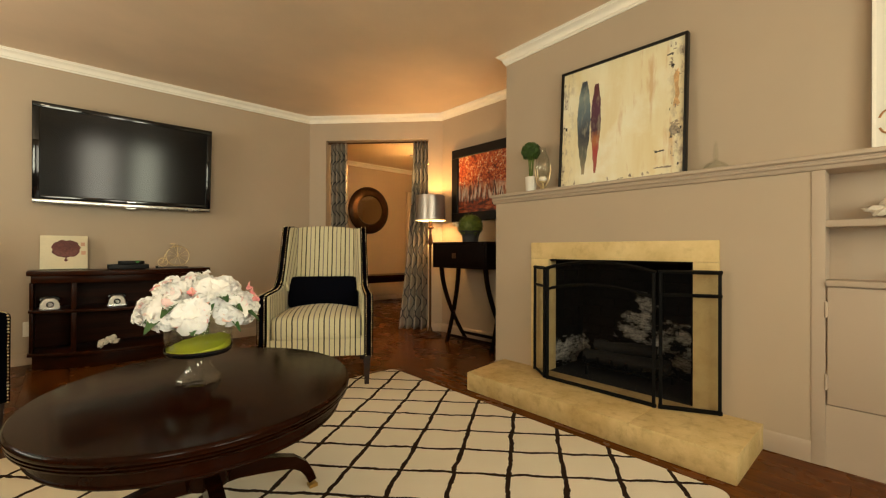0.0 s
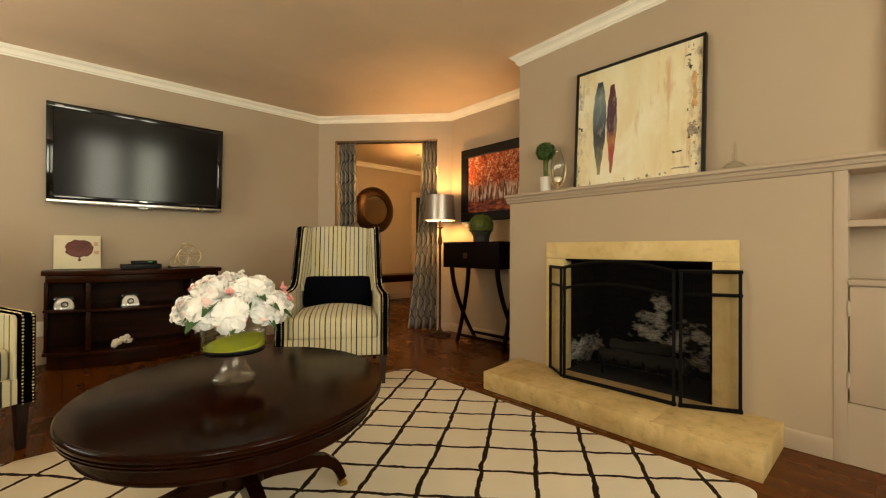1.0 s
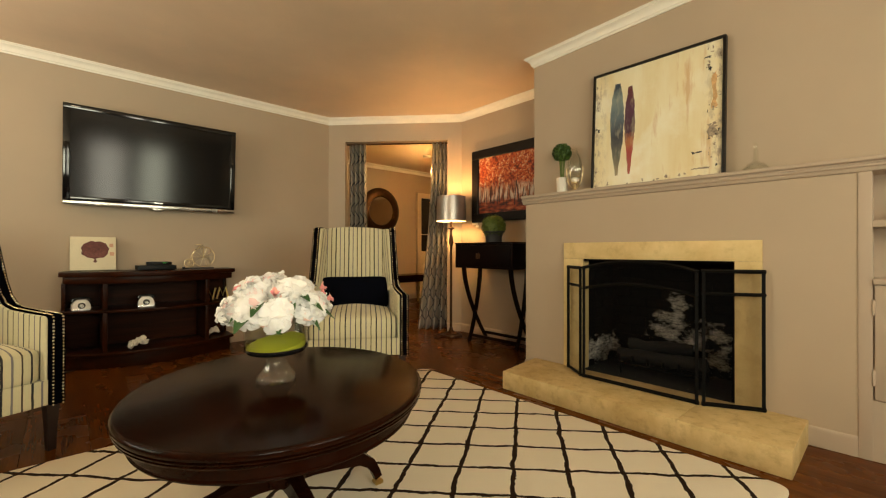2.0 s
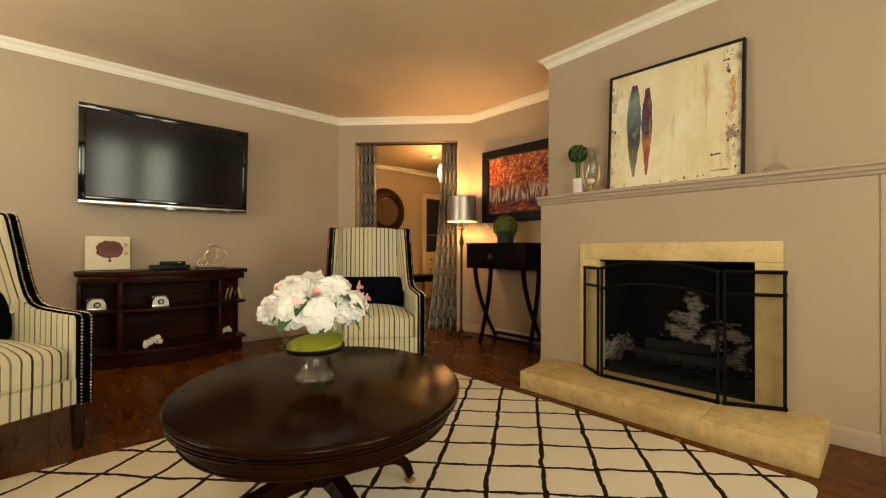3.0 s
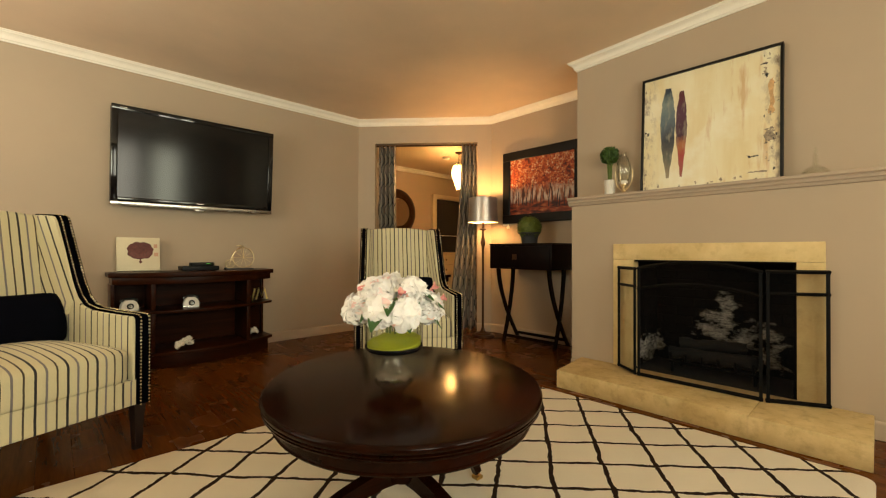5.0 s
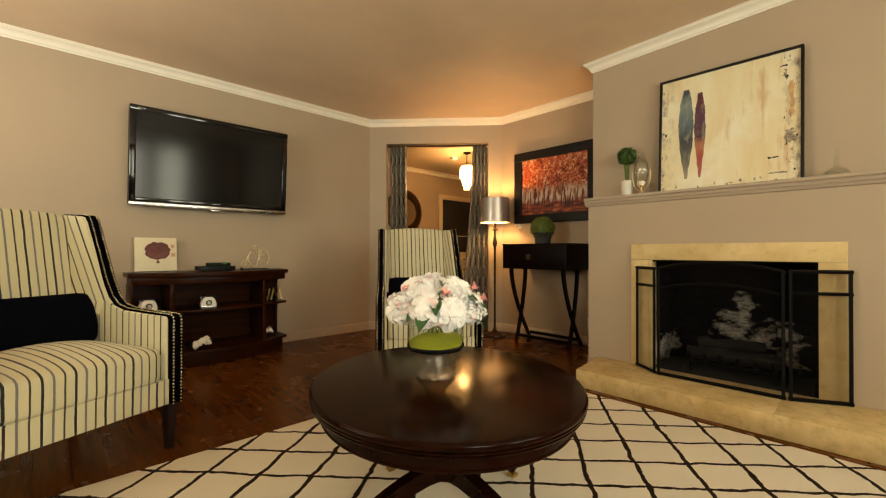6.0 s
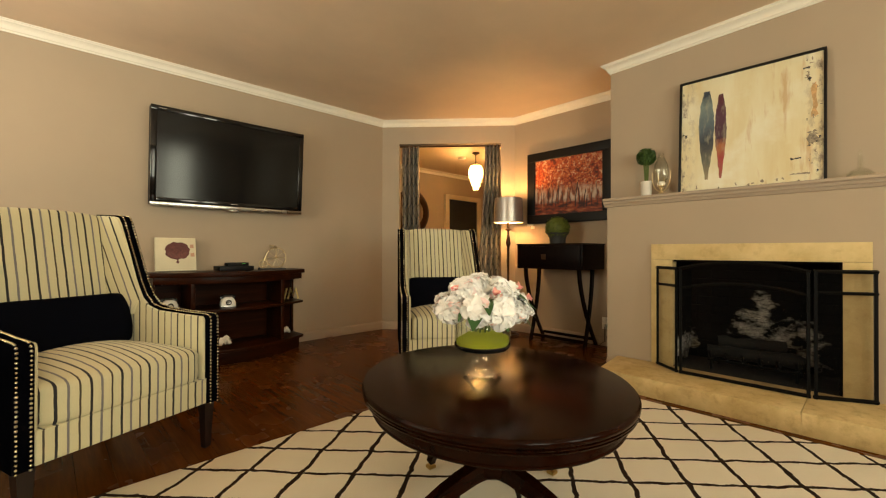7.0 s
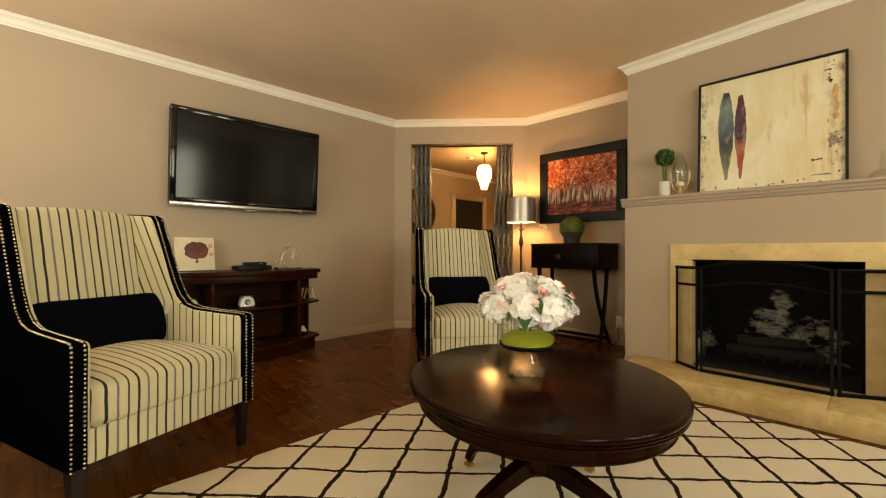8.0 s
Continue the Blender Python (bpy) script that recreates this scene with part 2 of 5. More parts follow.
def forest_canvas():
    """A red and orange wood: loose dabs of leaf colour over a dim violet floor."""
    n = Nodes("autumn_oil_paint")
    v = n.coords()
    x, y, z = n.xyz(v)
    dab = n.node("TexVoronoi", {"Vector": n.stretch(v, (1, 1, 1)), "Scale": 75.0}).outputs["Color"]
    d = n.xyz(dab)[0]
    leaf = n.ramp(n.math("ADD", n.math("MULTIPLY", n.noise(v, 17, 6, 0.7), 0.8), n.math("MULTIPLY", d, 0.25)),
                  [(0.36, (0.08, 0.014, 0.01)), (0.46, (0.3, 0.035, 0.014)), (0.54, (0.5, 0.09, 0.025)), (0.62, (0.6, 0.2, 0.06)), (0.7, (0.74, 0.55, 0.38))])
    gap = n.ramp(n.noise(n.stretch(v, (1, 16, 5)), 1.6, 5, 0.6), [(0.36, (0.08, 0.02, 0.02)), (0.45, (0.38, 0.13, 0.06)), (0.55, (0.66, 0.55, 0.45))])
    low = n.ramp(n.math("ADD", z, n.math("MULTIPLY", n.noise(v, 14, 4), 0.16)), [(0.0, 1.0), (0.09, 0.0)])
    c = n.mix(low, leaf, gap)
    ground = n.ramp(n.math("ADD", n.math("ADD", z, 0.5), n.math("MULTIPLY", n.noise(v, 20, 4), 0.08)), [(0.36, 1.0), (0.4, 0.0)])
    floor_c = n.ramp(n.noise(n.stretch(v, (1, 6, 22)), 1.5, 5), [(0.4, (0.05, 0.012, 0.012)), (0.55, (0.3, 0.05, 0.015)), (0.7, (0.5, 0.2, 0.08))])
    c = n.mix(ground, c, floor_c)
    n.bump(n.noise(v, 80, 4), 0.4, 0.002)
    return n.set(c, 0.4, 0.0)


def petal_material():
    n = Nodes("peony_petal")
    r = n.node("NewGeometry").outputs["Random Per Island"]
    c = n.ramp(r, [(0.0, (1.0, 0.985, 0.95)), (0.91, (1.0, 0.99, 0.98)), (0.95, (0.98, 0.9, 0.88)), (0.985, (0.93, 0.52, 0.52)), (1.0, (0.93, 0.66, 0.5))])
    vein = n.noise(n.stretch(n.coords(), (160, 160, 30)), 1.0, 3)
    n.bump(vein, 0.08, 0.001)
    n.set(c, 0.6, 0.0)
    thin = n.node("BsdfTranslucent", {"Color": c})
    mixer = n.node("MixShader", {0: 0.18})
    n.t.links.new(n.b.outputs[0], mixer.inputs[1])
    n.t.links.new(thin.outputs[0], mixer.inputs[2])
    n.t.links.new(mixer.outputs[0], n.t.nodes["Material Output"].inputs[0])
    return n.m


def foliage(name, a, b):
    n = Nodes(name)
    r = n.node("NewGeometry").outputs["Random Per Island"]
    v = n.noise(n.coords(), 40, 3)
    n.bump(v, 0.3, 0.001)
    return n.set(n.mix(n.math("ADD", n.math("MULTIPLY", r, 0.7), n.math("MULTIPLY", v, 0.3)), a, b), 0.55, 0.0)


def block_paint(name, stops):
    """Loose vertical bands of oil colour that run into one another."""
    n = Nodes(name)
    v = n.coords()
    z = n.math("ADD", n.xyz(v)[2], n.math("MULTIPLY", n.math("SUBTRACT", n.noise(v, 22, 5, 0.65), 0.5), 0.14))
    c = n.ramp(z, stops)
    c = n.mix(n.ramp(n.noise(n.stretch(v, (1, 30, 9)), 1.3, 5), [(0.5, 0.0), (0.75, 0.55)]), c, (0.45, 0.42, 0.3))
    n.bump(n.noise(v, 90, 4), 0.4, 0.002)
    return n.set(c, 0.42, 0.0)


M_SOOT = soot_brick()
M = {
    "cool_block": block_paint("slate_and_ink_oil_paint", [(0.1, (0.3, 0.24, 0.14)), (0.22, (0.12, 0.12, 0.09)), (0.34, (0.03, 0.035, 0.05)), (0.46, (0.1, 0.14, 0.17)), (0.6, (0.2, 0.26, 0.25)), (0.68, (0.03, 0.045, 0.07))]),
    "warm_block": block_paint("plum_and_crimson_oil_paint", [(0.1, (0.35, 0.1, 0.07)), (0.22, (0.36, 0.04, 0.04)), (0.3, (0.4, 0.14, 0.05)), (0.36, (0.06, 0.02, 0.04)), (0.52, (0.09, 0.03, 0.06)), (0.64, (0.1, 0.02, 0.03))]),
    "wall": wall_paint("greige_wall_paint", (0.444, 0.353, 0.252)),
    "ceiling": wall_paint("tan_ceiling_paint", (0.78, 0.6, 0.42), 0.07),
    "trim": plain("cream_trim_paint", (0.9, 0.85, 0.73), 0.42, vary=0.04),
    "built": wall_paint("greige_trim_paint", (0.445, 0.357, 0.268)),
    "plank": wood("cherry_floor_board", (0.05, 0.013, 0.0015), (0.15, 0.045, 0.0055), 0.25, 1, 0.8, True, 0.0, 0.13),
    "mahogany": wood("dark_mahogany", (0.003, 0.0008, 0.0003), (0.02, 0.0042, 0.001), 0.17, 0, 1.0, False, 0.0, 0.085),
    "cherry": wood("cherry_cabinet_wood", (0.007, 0.0018, 0.0006), (0.043, 0.01, 0.0024), 0.3, 0, 1.0, False, 0.0, 0.07),
    "espresso": wood("espresso_wood", (0.0025, 0.0011, 0.0008), (0.009, 0.0032, 0.002), 0.38, 0, 1.0, False, 0.0, 0.08),
    "leg": wood("ebonised_leg_wood", (0.005, 0.003, 0.003), (0.02, 0.01, 0.008), 0.35, 2),
    "stone": stone_material("limestone", (0.57, 0.41, 0.165), (0.8, 0.63, 0.32), (0.3, 0.175, 0.055)),
    "hearth_stone": stone_material("worn_hearth_limestone", (0.47, 0.325, 0.12), (0.78, 0.61, 0.31), (0.26, 0.145, 0.04), 0.6),
    "soot": M_SOOT,
    "mortar": plain("sooty_mortar", (0.003, 0.0028, 0.0026), 0.95),
    "lining": M_SOOT,
    "iron": plain("black_iron", (0.0035, 0.0035, 0.0037), 0.5, 0.0, Specular_IOR_Level=0.1),
    "mesh": mesh_screen(),
    "ash": plain("ash_grey_log", (0.005, 0.004, 0.003), 0.95, vary=0.6, scale=14, bump=0.6),
    "stripe_x": striped("pinstripe_linen", 0),
    "stripe_y": striped("pinstripe_linen_side", 1, 0.48, 0.125),
    "velvet": plain("midnight_velvet", (0.0016, 0.0017, 0.0028), 1.0, vary=0.3, Specular_IOR_Level=0.0),
    "navy": plain("navy_woven_cotton", (0.0016, 0.0019, 0.0042), 0.95, vary=0.3, fine=500, bump=0.3, Specular_IOR_Level=0.05),
    "nail": plain("antique_brass_nail", (0.75, 0.66, 0.45), 0.25, 1.0),
    "brass": plain("worn_brass", (0.5, 0.34, 0.11), 0.32, 1.0),
    "bronze": plain("aged_bronze", (0.085, 0.042, 0.02), 0.4, 0.8),
    "silver": plain("brushed_silver_shade", (0.5, 0.46, 0.42), 0.36, 0.9, fine=300),
    "shade_in": plain("shade_lining", (0.8, 0.68, 0.48), 0.8),
    "rug": rug_material(),
    "curtain": curtain_material(),
    "bezel": plain("piano_black_bezel", (0.004, 0.004, 0.0045), 0.09, vary=0.02, bump=0.0),
    "screen": screen_panel_material(),
    "chrome": plain("satin_chrome", (0.6, 0.59, 0.57), 0.25, 1.0),
    "plastic": plain("black_plastic", (0.004, 0.004, 0.0045), 0.45, Specular_IOR_Level=0.2),
    "green_led": glow("green_indicator", (0.1, 0.5, 0.08), 0.5),
    "white_ceramic": plain("white_glazed_ceramic", (0.78, 0.74, 0.66), 0.2, vary=0.05),
    "black_glaze": plain("black_glaze", (0.01, 0.01, 0.01), 0.2),
    "coral": plain("bleached_coral", (0.78, 0.71, 0.6), 0.85, vary=0.15, bump=0.6),
    "cream_canvas": plain("cream_print_ground", (0.72, 0.65, 0.46), 0.7, vary=0.06),
    "maroon_pale": plain("faded_maroon_ink", (0.17, 0.06, 0.05), 0.7, vary=0.4, scale=60),
    "maroon": plain("maroon_ink", (0.13, 0.04, 0.035), 0.7, vary=0.45, scale=40),
    "soft_red": plain("faded_red_stamp", (0.62, 0.36, 0.24), 0.7),
    "wire": plain("gilt_wire", (0.72, 0.58, 0.34), 0.32, 0.9),
    "art": abstract_canvas(),
    "forest": forest_canvas(),
    "black_frame": plain("black_lacquer_frame", (0.006, 0.004, 0.003), 0.45, Specular_IOR_Level=0.3),
    "trunk_paint": plain("dark_trunk_paint", (0.03, 0.012, 0.015), 0.5, vary=0.4, scale=30),
    "petal": petal_material(),
    "leaf": foliage("peony_leaf", (0.012, 0.05, 0.012), (0.05, 0.13, 0.03)),
    "moss": foliage("preserved_moss", (0.025, 0.045, 0.003), (0.11, 0.15, 0.012)),
    "box_leaf": foliage("boxwood_leaf", (0.012, 0.04, 0.003), (0.06, 0.13, 0.01)),
    "stem": plain("green_stem", (0.12, 0.17, 0.03), 0.6),
    "lime": plain("lime_moss_filler", (0.55, 0.58, 0.04), 0.6, vary=0.2),
    "pot": plain("charcoal_pot", (0.03, 0.03, 0.032), 0.6),
    "white_pot": plain("white_stone_pot", (0.75, 0.72, 0.64), 0.6, vary=0.06),
    "gold": plain("polished_gold_leaf", (1.0, 0.74, 0.3), 0.34, 0.75),
    "thin_glass": thin_glass("thin_clear_glass"),
    "wax": plain("white_wax", (0.85, 0.8, 0.7), 0.5, vary=0.03),
    "plate": plain("white_plastic_plate", (0.8, 0.76, 0.66), 0.4, vary=0.03),
    "mirror": plain("mirror_silver", (0.6, 0.57, 0.52), 0.04, 1.0, vary=0.01, bump=0.0),
    "hammered": plain("hammered_dark_bronze", (0.06, 0.03, 0.012), 0.35, 0.8, vary=0.4, scale=30, bump=0.6),
    "hutch": plain("cream_painted_cabinet", (0.66, 0.56, 0.4), 0.45, vary=0.06),
    "dark_glass": plain("unlit_inside_pane", (0.01, 0.012, 0.014), 0.08, vary=0.02),
    "crystal": glow("lit_crystal", (1.0, 0.6, 0.2), 13.0),
    "lamp_glow": glow("lamp_bulb", (1.0, 0.72, 0.38), 25.0),
    "backdrop": glow("garden_glow_sheet", (0.55, 0.68, 0.42), 1.6),
    "window_paint": plain("white_window_paint", (0.8, 0.78, 0.72), 0.4, vary=0.03),
    "white_canvas": plain("white_primed_canvas", (0.82, 0.79, 0.7), 0.6, vary=0.03),
    "rust": plain("rust_orange_paint", (0.42, 0.2, 0.07), 0.5, vary=0.3),
    "scuff": plain("scraped_umber_paint", (0.3, 0.24, 0.17), 0.5, vary=0.5, scale=60),
    "ochre": plain("burnt_ochre_paint", (0.58, 0.36, 0.16), 0.45, vary=0.35, scale=40),
    "lawn": plain("mown_grass", (0.05, 0.09, 0.025), 0.9, vary=0.4),
    "bud": foliage("coral_bud", (0.82, 0.22, 0.28), (0.95, 0.66, 0.52)),
    "gilt": plain("dull_gilt_wood", (0.4, 0.26, 0.1), 0.45, 0.4, vary=0.3),
    "cord": plain("black_cord", (0.01, 0.01, 0.01), 0.5),
}

# ---- mesh helpers ----


def part(name, bm, material, parent=None, label="", smooth=35):
    """Link a bmesh as one mesh object, under a thing or a part."""
    me = bpy.data.meshes.new(name)
    bmesh.ops.recalc_face_normals(bm, faces=bm.faces[:])
    bm.to_mesh(me)
    bm.free()
    me.materials.append(M[material])
    if smooth:
        me.shade_smooth()
        me.set_sharp_from_angle(angle=radians(smooth))
    ob = new(name, me)
    if parent:
        ob.parent = parent
    if label:
        tagged(ob, label)
    return ob


def thing(name, label, category, m=None, group="", kind=""):
    ob = new(name)
    ob.empty_display_size = 0.1
    if m is not None:
        ob.matrix_world = m
    return tagged(ob, label, category, group, kind)


def box(x0, x1, y0, y1, z0, z1, bevel=0.0, bm=None, seg=2):
    out = bm or bmesh.new()
    one = bmesh.new()
    bmesh.ops.create_cube(one, size=1)
    for v in one.verts:
        v.co = ((x0 + x1) / 2 + v.co.x * (x1 - x0), (y0 + y1) / 2 + v.co.y * (y1 - y0), (z0 + z1) / 2 + v.co.z * (z1 - z0))
    if bevel:
        bmesh.ops.bevel(one, geom=one.edges[:], offset=bevel, segments=seg, profile=0.6, affect="EDGES")
    return merge(out, one)


def merge(bm, other, m=None):
    if m is not None:
        bmesh.ops.transform(other, matrix=m, verts=other.verts)
    if bm is None:
        return other
    vs = [bm.verts.new(v.co) for v in other.verts]
    other.verts.index_update()
    for f in other.faces:
        try:
            bm.faces.new([vs[v.index] for v in f.verts])
        except ValueError:
            pass
    other.free()
    return bm


def moved(bm, m):
    bmesh.ops.transform(bm, matrix=m, verts=bm.verts)
    return bm


def lathe(profile, n=40, closed=False):
    """Turn (radius, z) points about the z axis."""
    bm = bmesh.new()
    rings = []
    for r, z in profile:
        if r < 1e-5:
            rings.append([bm.verts.new((0, 0, z))])
        else:
            rings.append([bm.verts.new((r * math.cos(2 * math.pi * i / n), r * math.sin(2 * math.pi * i / n), z)) for i in range(n)])
    pairs = list(zip(rings, rings[1:])) + ([(rings[-1], rings[0])] if closed else [])
    for a, b in pairs:
        for i in range(n):
            j = (i + 1) % n
            q = [a[i % len(a)], a[j % len(a)], b[j % len(b)], b[i % len(b)]]
            q = list(dict.fromkeys(q))
            if len(q) > 2:
                try:
                    bm.faces.new(q)
                except ValueError:
                    pass
    return bm


def tube(points, radius, n=8, bm=None, closed=False, taper=None):
    """A round bar along a line of points."""
    out = bm or bmesh.new()
    pts = [Vector(p) for p in points]
    rings, up = [], Vector((0.13, 0.21, 0.97))
    for i, p in enumerate(pts):
        a = pts[i - 1] if i or closed else p
        b = pts[(i + 1) % len(pts)] if i < len(pts) - 1 or closed else p
        d = (b - a).normalized()
        s = d.cross(up)
        s = s.normalized() if s.length > 1e-4 else Vector((1, 0, 0))
        w = s.cross(d)
        r = radius if taper is None else radius * taper[i]
        rings.append([out.verts.new(p + r * (math.cos(k * 2 * math.pi / n) * s + math.sin(k * 2 * math.pi / n) * w)) for k in range(n)])
    for a, b in list(zip(rings, rings[1:])) + ([(rings[-1], rings[0])] if closed else []):
        for k in range(n):
            out.faces.new((a[k], a[(k + 1) % n], b[(k + 1) % n], b[k]))
    if not closed:
        out.faces.new(rings[0])
        out.faces.new(rings[-1][::-1])
    return out


def slab(outline, lo, hi, axis="z", bevel=0.0, seg=2):
    """A closed outline pushed out along an axis. Outline points are (a, b) in the two other axes' order."""
    put = {"z": lambda a, b, c: (a, b, c), "y": lambda a, b, c: (a, c, b), "x": lambda a, b, c: (c, a, b)}[axis]
    bm = bmesh.new()
    lower = [bm.verts.new(put(a, b, lo)) for a, b in outline]
    upper = [bm.verts.new(put(a, b, hi)) for a, b in outline]
    caps = [bm.faces.new(lower), bm.faces.new(upper[::-1])]
    n = len(outline)
    for i in range(n):
        j = (i + 1) % n
        bm.faces.new((lower[i], lower[j], upper[j], upper[i]))
    if bevel:
        bmesh.ops.recalc_face_normals(bm, faces=bm.faces[:])
        edges = [e for f in caps for e in f.edges]
        bmesh.ops.bevel(bm, geom=edges, offset=bevel, segments=seg, profile=0.6, affect="EDGES")
    return bm


def cushion(sx, sy, sz, power=8.0, crown=0.0, cuts=9):
    """A soft box: rounded edges and a crowned top."""
    bm = bmesh.new()
    bmesh.ops.create_cube(bm, size=2)
    bmesh.ops.subdivide_edges(bm, edges=bm.edges[:], cuts=cuts, use_grid_fill=True)
    for v in bm.verts:
        x, y, z = v.co
        k = (abs(x) ** power + abs(y) ** power + abs(z) ** power) ** (1 / power)
        x, y, z = x / k, y / k, z / k
        lift = crown * (1 - x * x) * (1 - y * y) if z > 0 else 0
        v.co = (x * sx / 2, y * sy / 2, z * sz / 2 + lift)
    return bm


def sweep(path, profile):
    """Moulding: (out, z) profile carried along a plan line of wall corners, mitred; the room is on the right hand of the way."""
    bm = bmesh.new()
    pts = [Vector(p) for p in path]
    rings = []
    for i, p in enumerate(pts):
        d1 = (p - pts[i - 1]).normalized() if i else (pts[1] - p).normalized()
        d2 = (pts[i + 1] - p).normalized() if i < len(pts) - 1 else d1
        n1, n2 = Vector((d1.y, -d1.x)), Vector((d2.y, -d2.x))
        m = (n1 + n2).normalized()
        k = 1 / max(0.3, m.dot(n1))
        rings.append([bm.verts.new((p.x + m.x * o * k, p.y + m.y * o * k, z)) for o, z in profile])
    n = len(profile)
    for a, b in zip(rings, rings[1:]):
        for k in range(n):
            bm.faces.new((a[k], a[(k + 1) % n], b[(k + 1) % n], b[k]))
    bm.faces.new(rings[0])
    bm.faces.new(rings[-1][::-1])
    return bm


def arc(cx, cy, r, a0, a1, n):
    return [(cx + r * math.cos(radians(a0 + (a1 - a0) * i / n)), cy + r * math.sin(radians(a0 + (a1 - a0) * i / n))) for i in range(n + 1)]


def structure(name, bm, material, label, category, smooth=35):
    return tagged(part(name, bm, material, None, "", smooth), label, category, "", "structure")


# ---- the room ----
CEIL, NORTH, EAST, WEST, SOUTH = 2.44, 4.68, 3.12, -2.7, -1.9
A, B = Vector((2.073, 4.68)), Vector((3.12, 3.542))
DIAG = math.degrees(math.atan2(B.y - A.y, B.x - A.x))
diag = pose(A.x, A.y, 0, 0, 0, DIAG)  # x along the cut corner's wall, y into the hall
DLEN = (B - A).length
UP, LOW = 2.565, 2.385  # faces of the chimney wall, above and below the mantel

RISE, HINGE = 0.036, 2.2  # the old ceiling climbs a little towards the windows


def climb(bm):
    for v in bm.verts:
        if v.co.z > 1.5 and v.co.y < HINGE:
            v.co.z += RISE * (HINGE - v.co.y)
    return bm


bm = slab([(SOUTH - 0.1, CEIL), (HINGE, CEIL), (6.6, CEIL), (6.6, CEIL + 0.1), (HINGE, CEIL + 0.1), (SOUTH - 0.1, CEIL + 0.1)], WEST - 0.1, 6.5, "x")
structure("ceiling", climb(bm), "ceiling", "flat tan-painted plaster ceiling", "ceiling")
structure("wall_north", box(WEST - 0.12, A.x, NORTH, NORTH + 0.12, 0, CEIL), "wall", "greige painted wall behind the television", "wall")
o0, o1, otop = 0.196, 1.386, 2.168
bm = box(-0.02, o0, 0, 0.12, 0, CEIL)
box(o1, DLEN + 0.02, 0, 0.12, 0, CEIL, 0, bm)
box(o0, o1, 0, 0.12, otop, CEIL, 0, bm)
structure("wall_northeast", moved(bm, diag), "wall", "greige wall across the corner with a wide cased opening", "wall")
structure("wall_east", box(EAST, EAST + 0.12, 2.1, B.y, 0, CEIL), "wall", "greige wall beside the chimney breast", "wall")

# chimney breast, with firebox opening; lower part stands forward below the mantel
FY0, FY1, FTOP = 0.795, 1.672, 0.855
structure("wall_chimney_breast", climb(box(UP, EAST + 0.12, SOUTH, 2.173, 1.301, CEIL + 0.02)), "wall", "greige painted chimney breast above the mantel", "wall")


def pierced(y0, y1, top):
    """Outline of a wall round the firebox opening."""
    return [(y0, 0), (FY0, 0), (FY0, FTOP), (FY1, FTOP), (FY1, 0), (y1, 0), (y1, top), (y0, top)]


structure("wall_chimney_core", slab(pierced(SOUTH, 2.173, 1.3), UP, EAST + 0.12, "x"), "wall", "greige painted chimney breast behind the fireplace", "wall")
structure("wall_fireplace", slab(pierced(0.342, 2.122, 1.28), LOW, UP - 0.0005, "x"), "wall", "greige painted chimney breast with a square firebox opening", "wall")

# built-in shelves and cupboard beside the fireplace
unit = thing("built_in_cabinet", "greige painted built-in shelves over a cupboard beside the fireplace", "cabinet")
bm = box(LOW - 0.004, UP, 0.297, 0.342, 0, 1.28, 0.002)
part("stile", bm, "built", unit)
bm = box(UP - 0.03, UP, SOUTH + 0.002, 0.297, 0.78, 1.28)
part("back", bm, "built", unit)
part("shelf", box(LOW + 0.002, UP - 0.03, SOUTH + 0.002, 0.297, 1.015, 1.044, 0.003), "built", unit)
part("ledge", box(LOW - 0.012, UP - 0.03, SOUTH + 0.002, 0.297, 0.766, 0.79, 0.003), "built", unit)
bm = box(LOW + 0.002, UP, SOUTH + 0.002, 0.297, 0, 0.262)
box(LOW + 0.012, UP, SOUTH + 0.002, 0.297, 0.262, 0.766, 0, bm)
part("base", bm, "built", unit)
door = part("door", box(LOW - 0.004, LOW + 0.011, -0.25, 0.291, 0.266, 0.761, 0.003), "built", unit)
for z in (0.665, 0.36):
    hinge = box(LOW - 0.006, LOW - 0.003, 0.287, 0.3, z - 0.032, z + 0.032, 0.002)
    merge(hinge, tube([(LOW - 0.0055, 0.296, z - 0.034), (LOW - 0.0055, 0.296, z + 0.034)], 0.0035, 8))
    part("hinge", hinge, "built", door)

# mantel shelf with its moulding
prof = [(0.0, 1.322), (0.214, 1.322), (0.22, 1.317), (0.22, 1.305), (0.216, 1.301), (0.204, 1.3), (0.203, 1.293), (0.208, 1.288), (0.206, 1.28), (0.197, 1.276), (0.195, 1.268), (0.19, 1.26), (0.181, 1.257), (0.0, 1.257)]
bm = slab([(UP - o, z) for o, z in prof], SOUTH + 0.002, 2.142, "y", 0.0)
structure("trim_mantel", bm, "built", "long greige mantel shelf with a moulded edge", "mantel shelf")

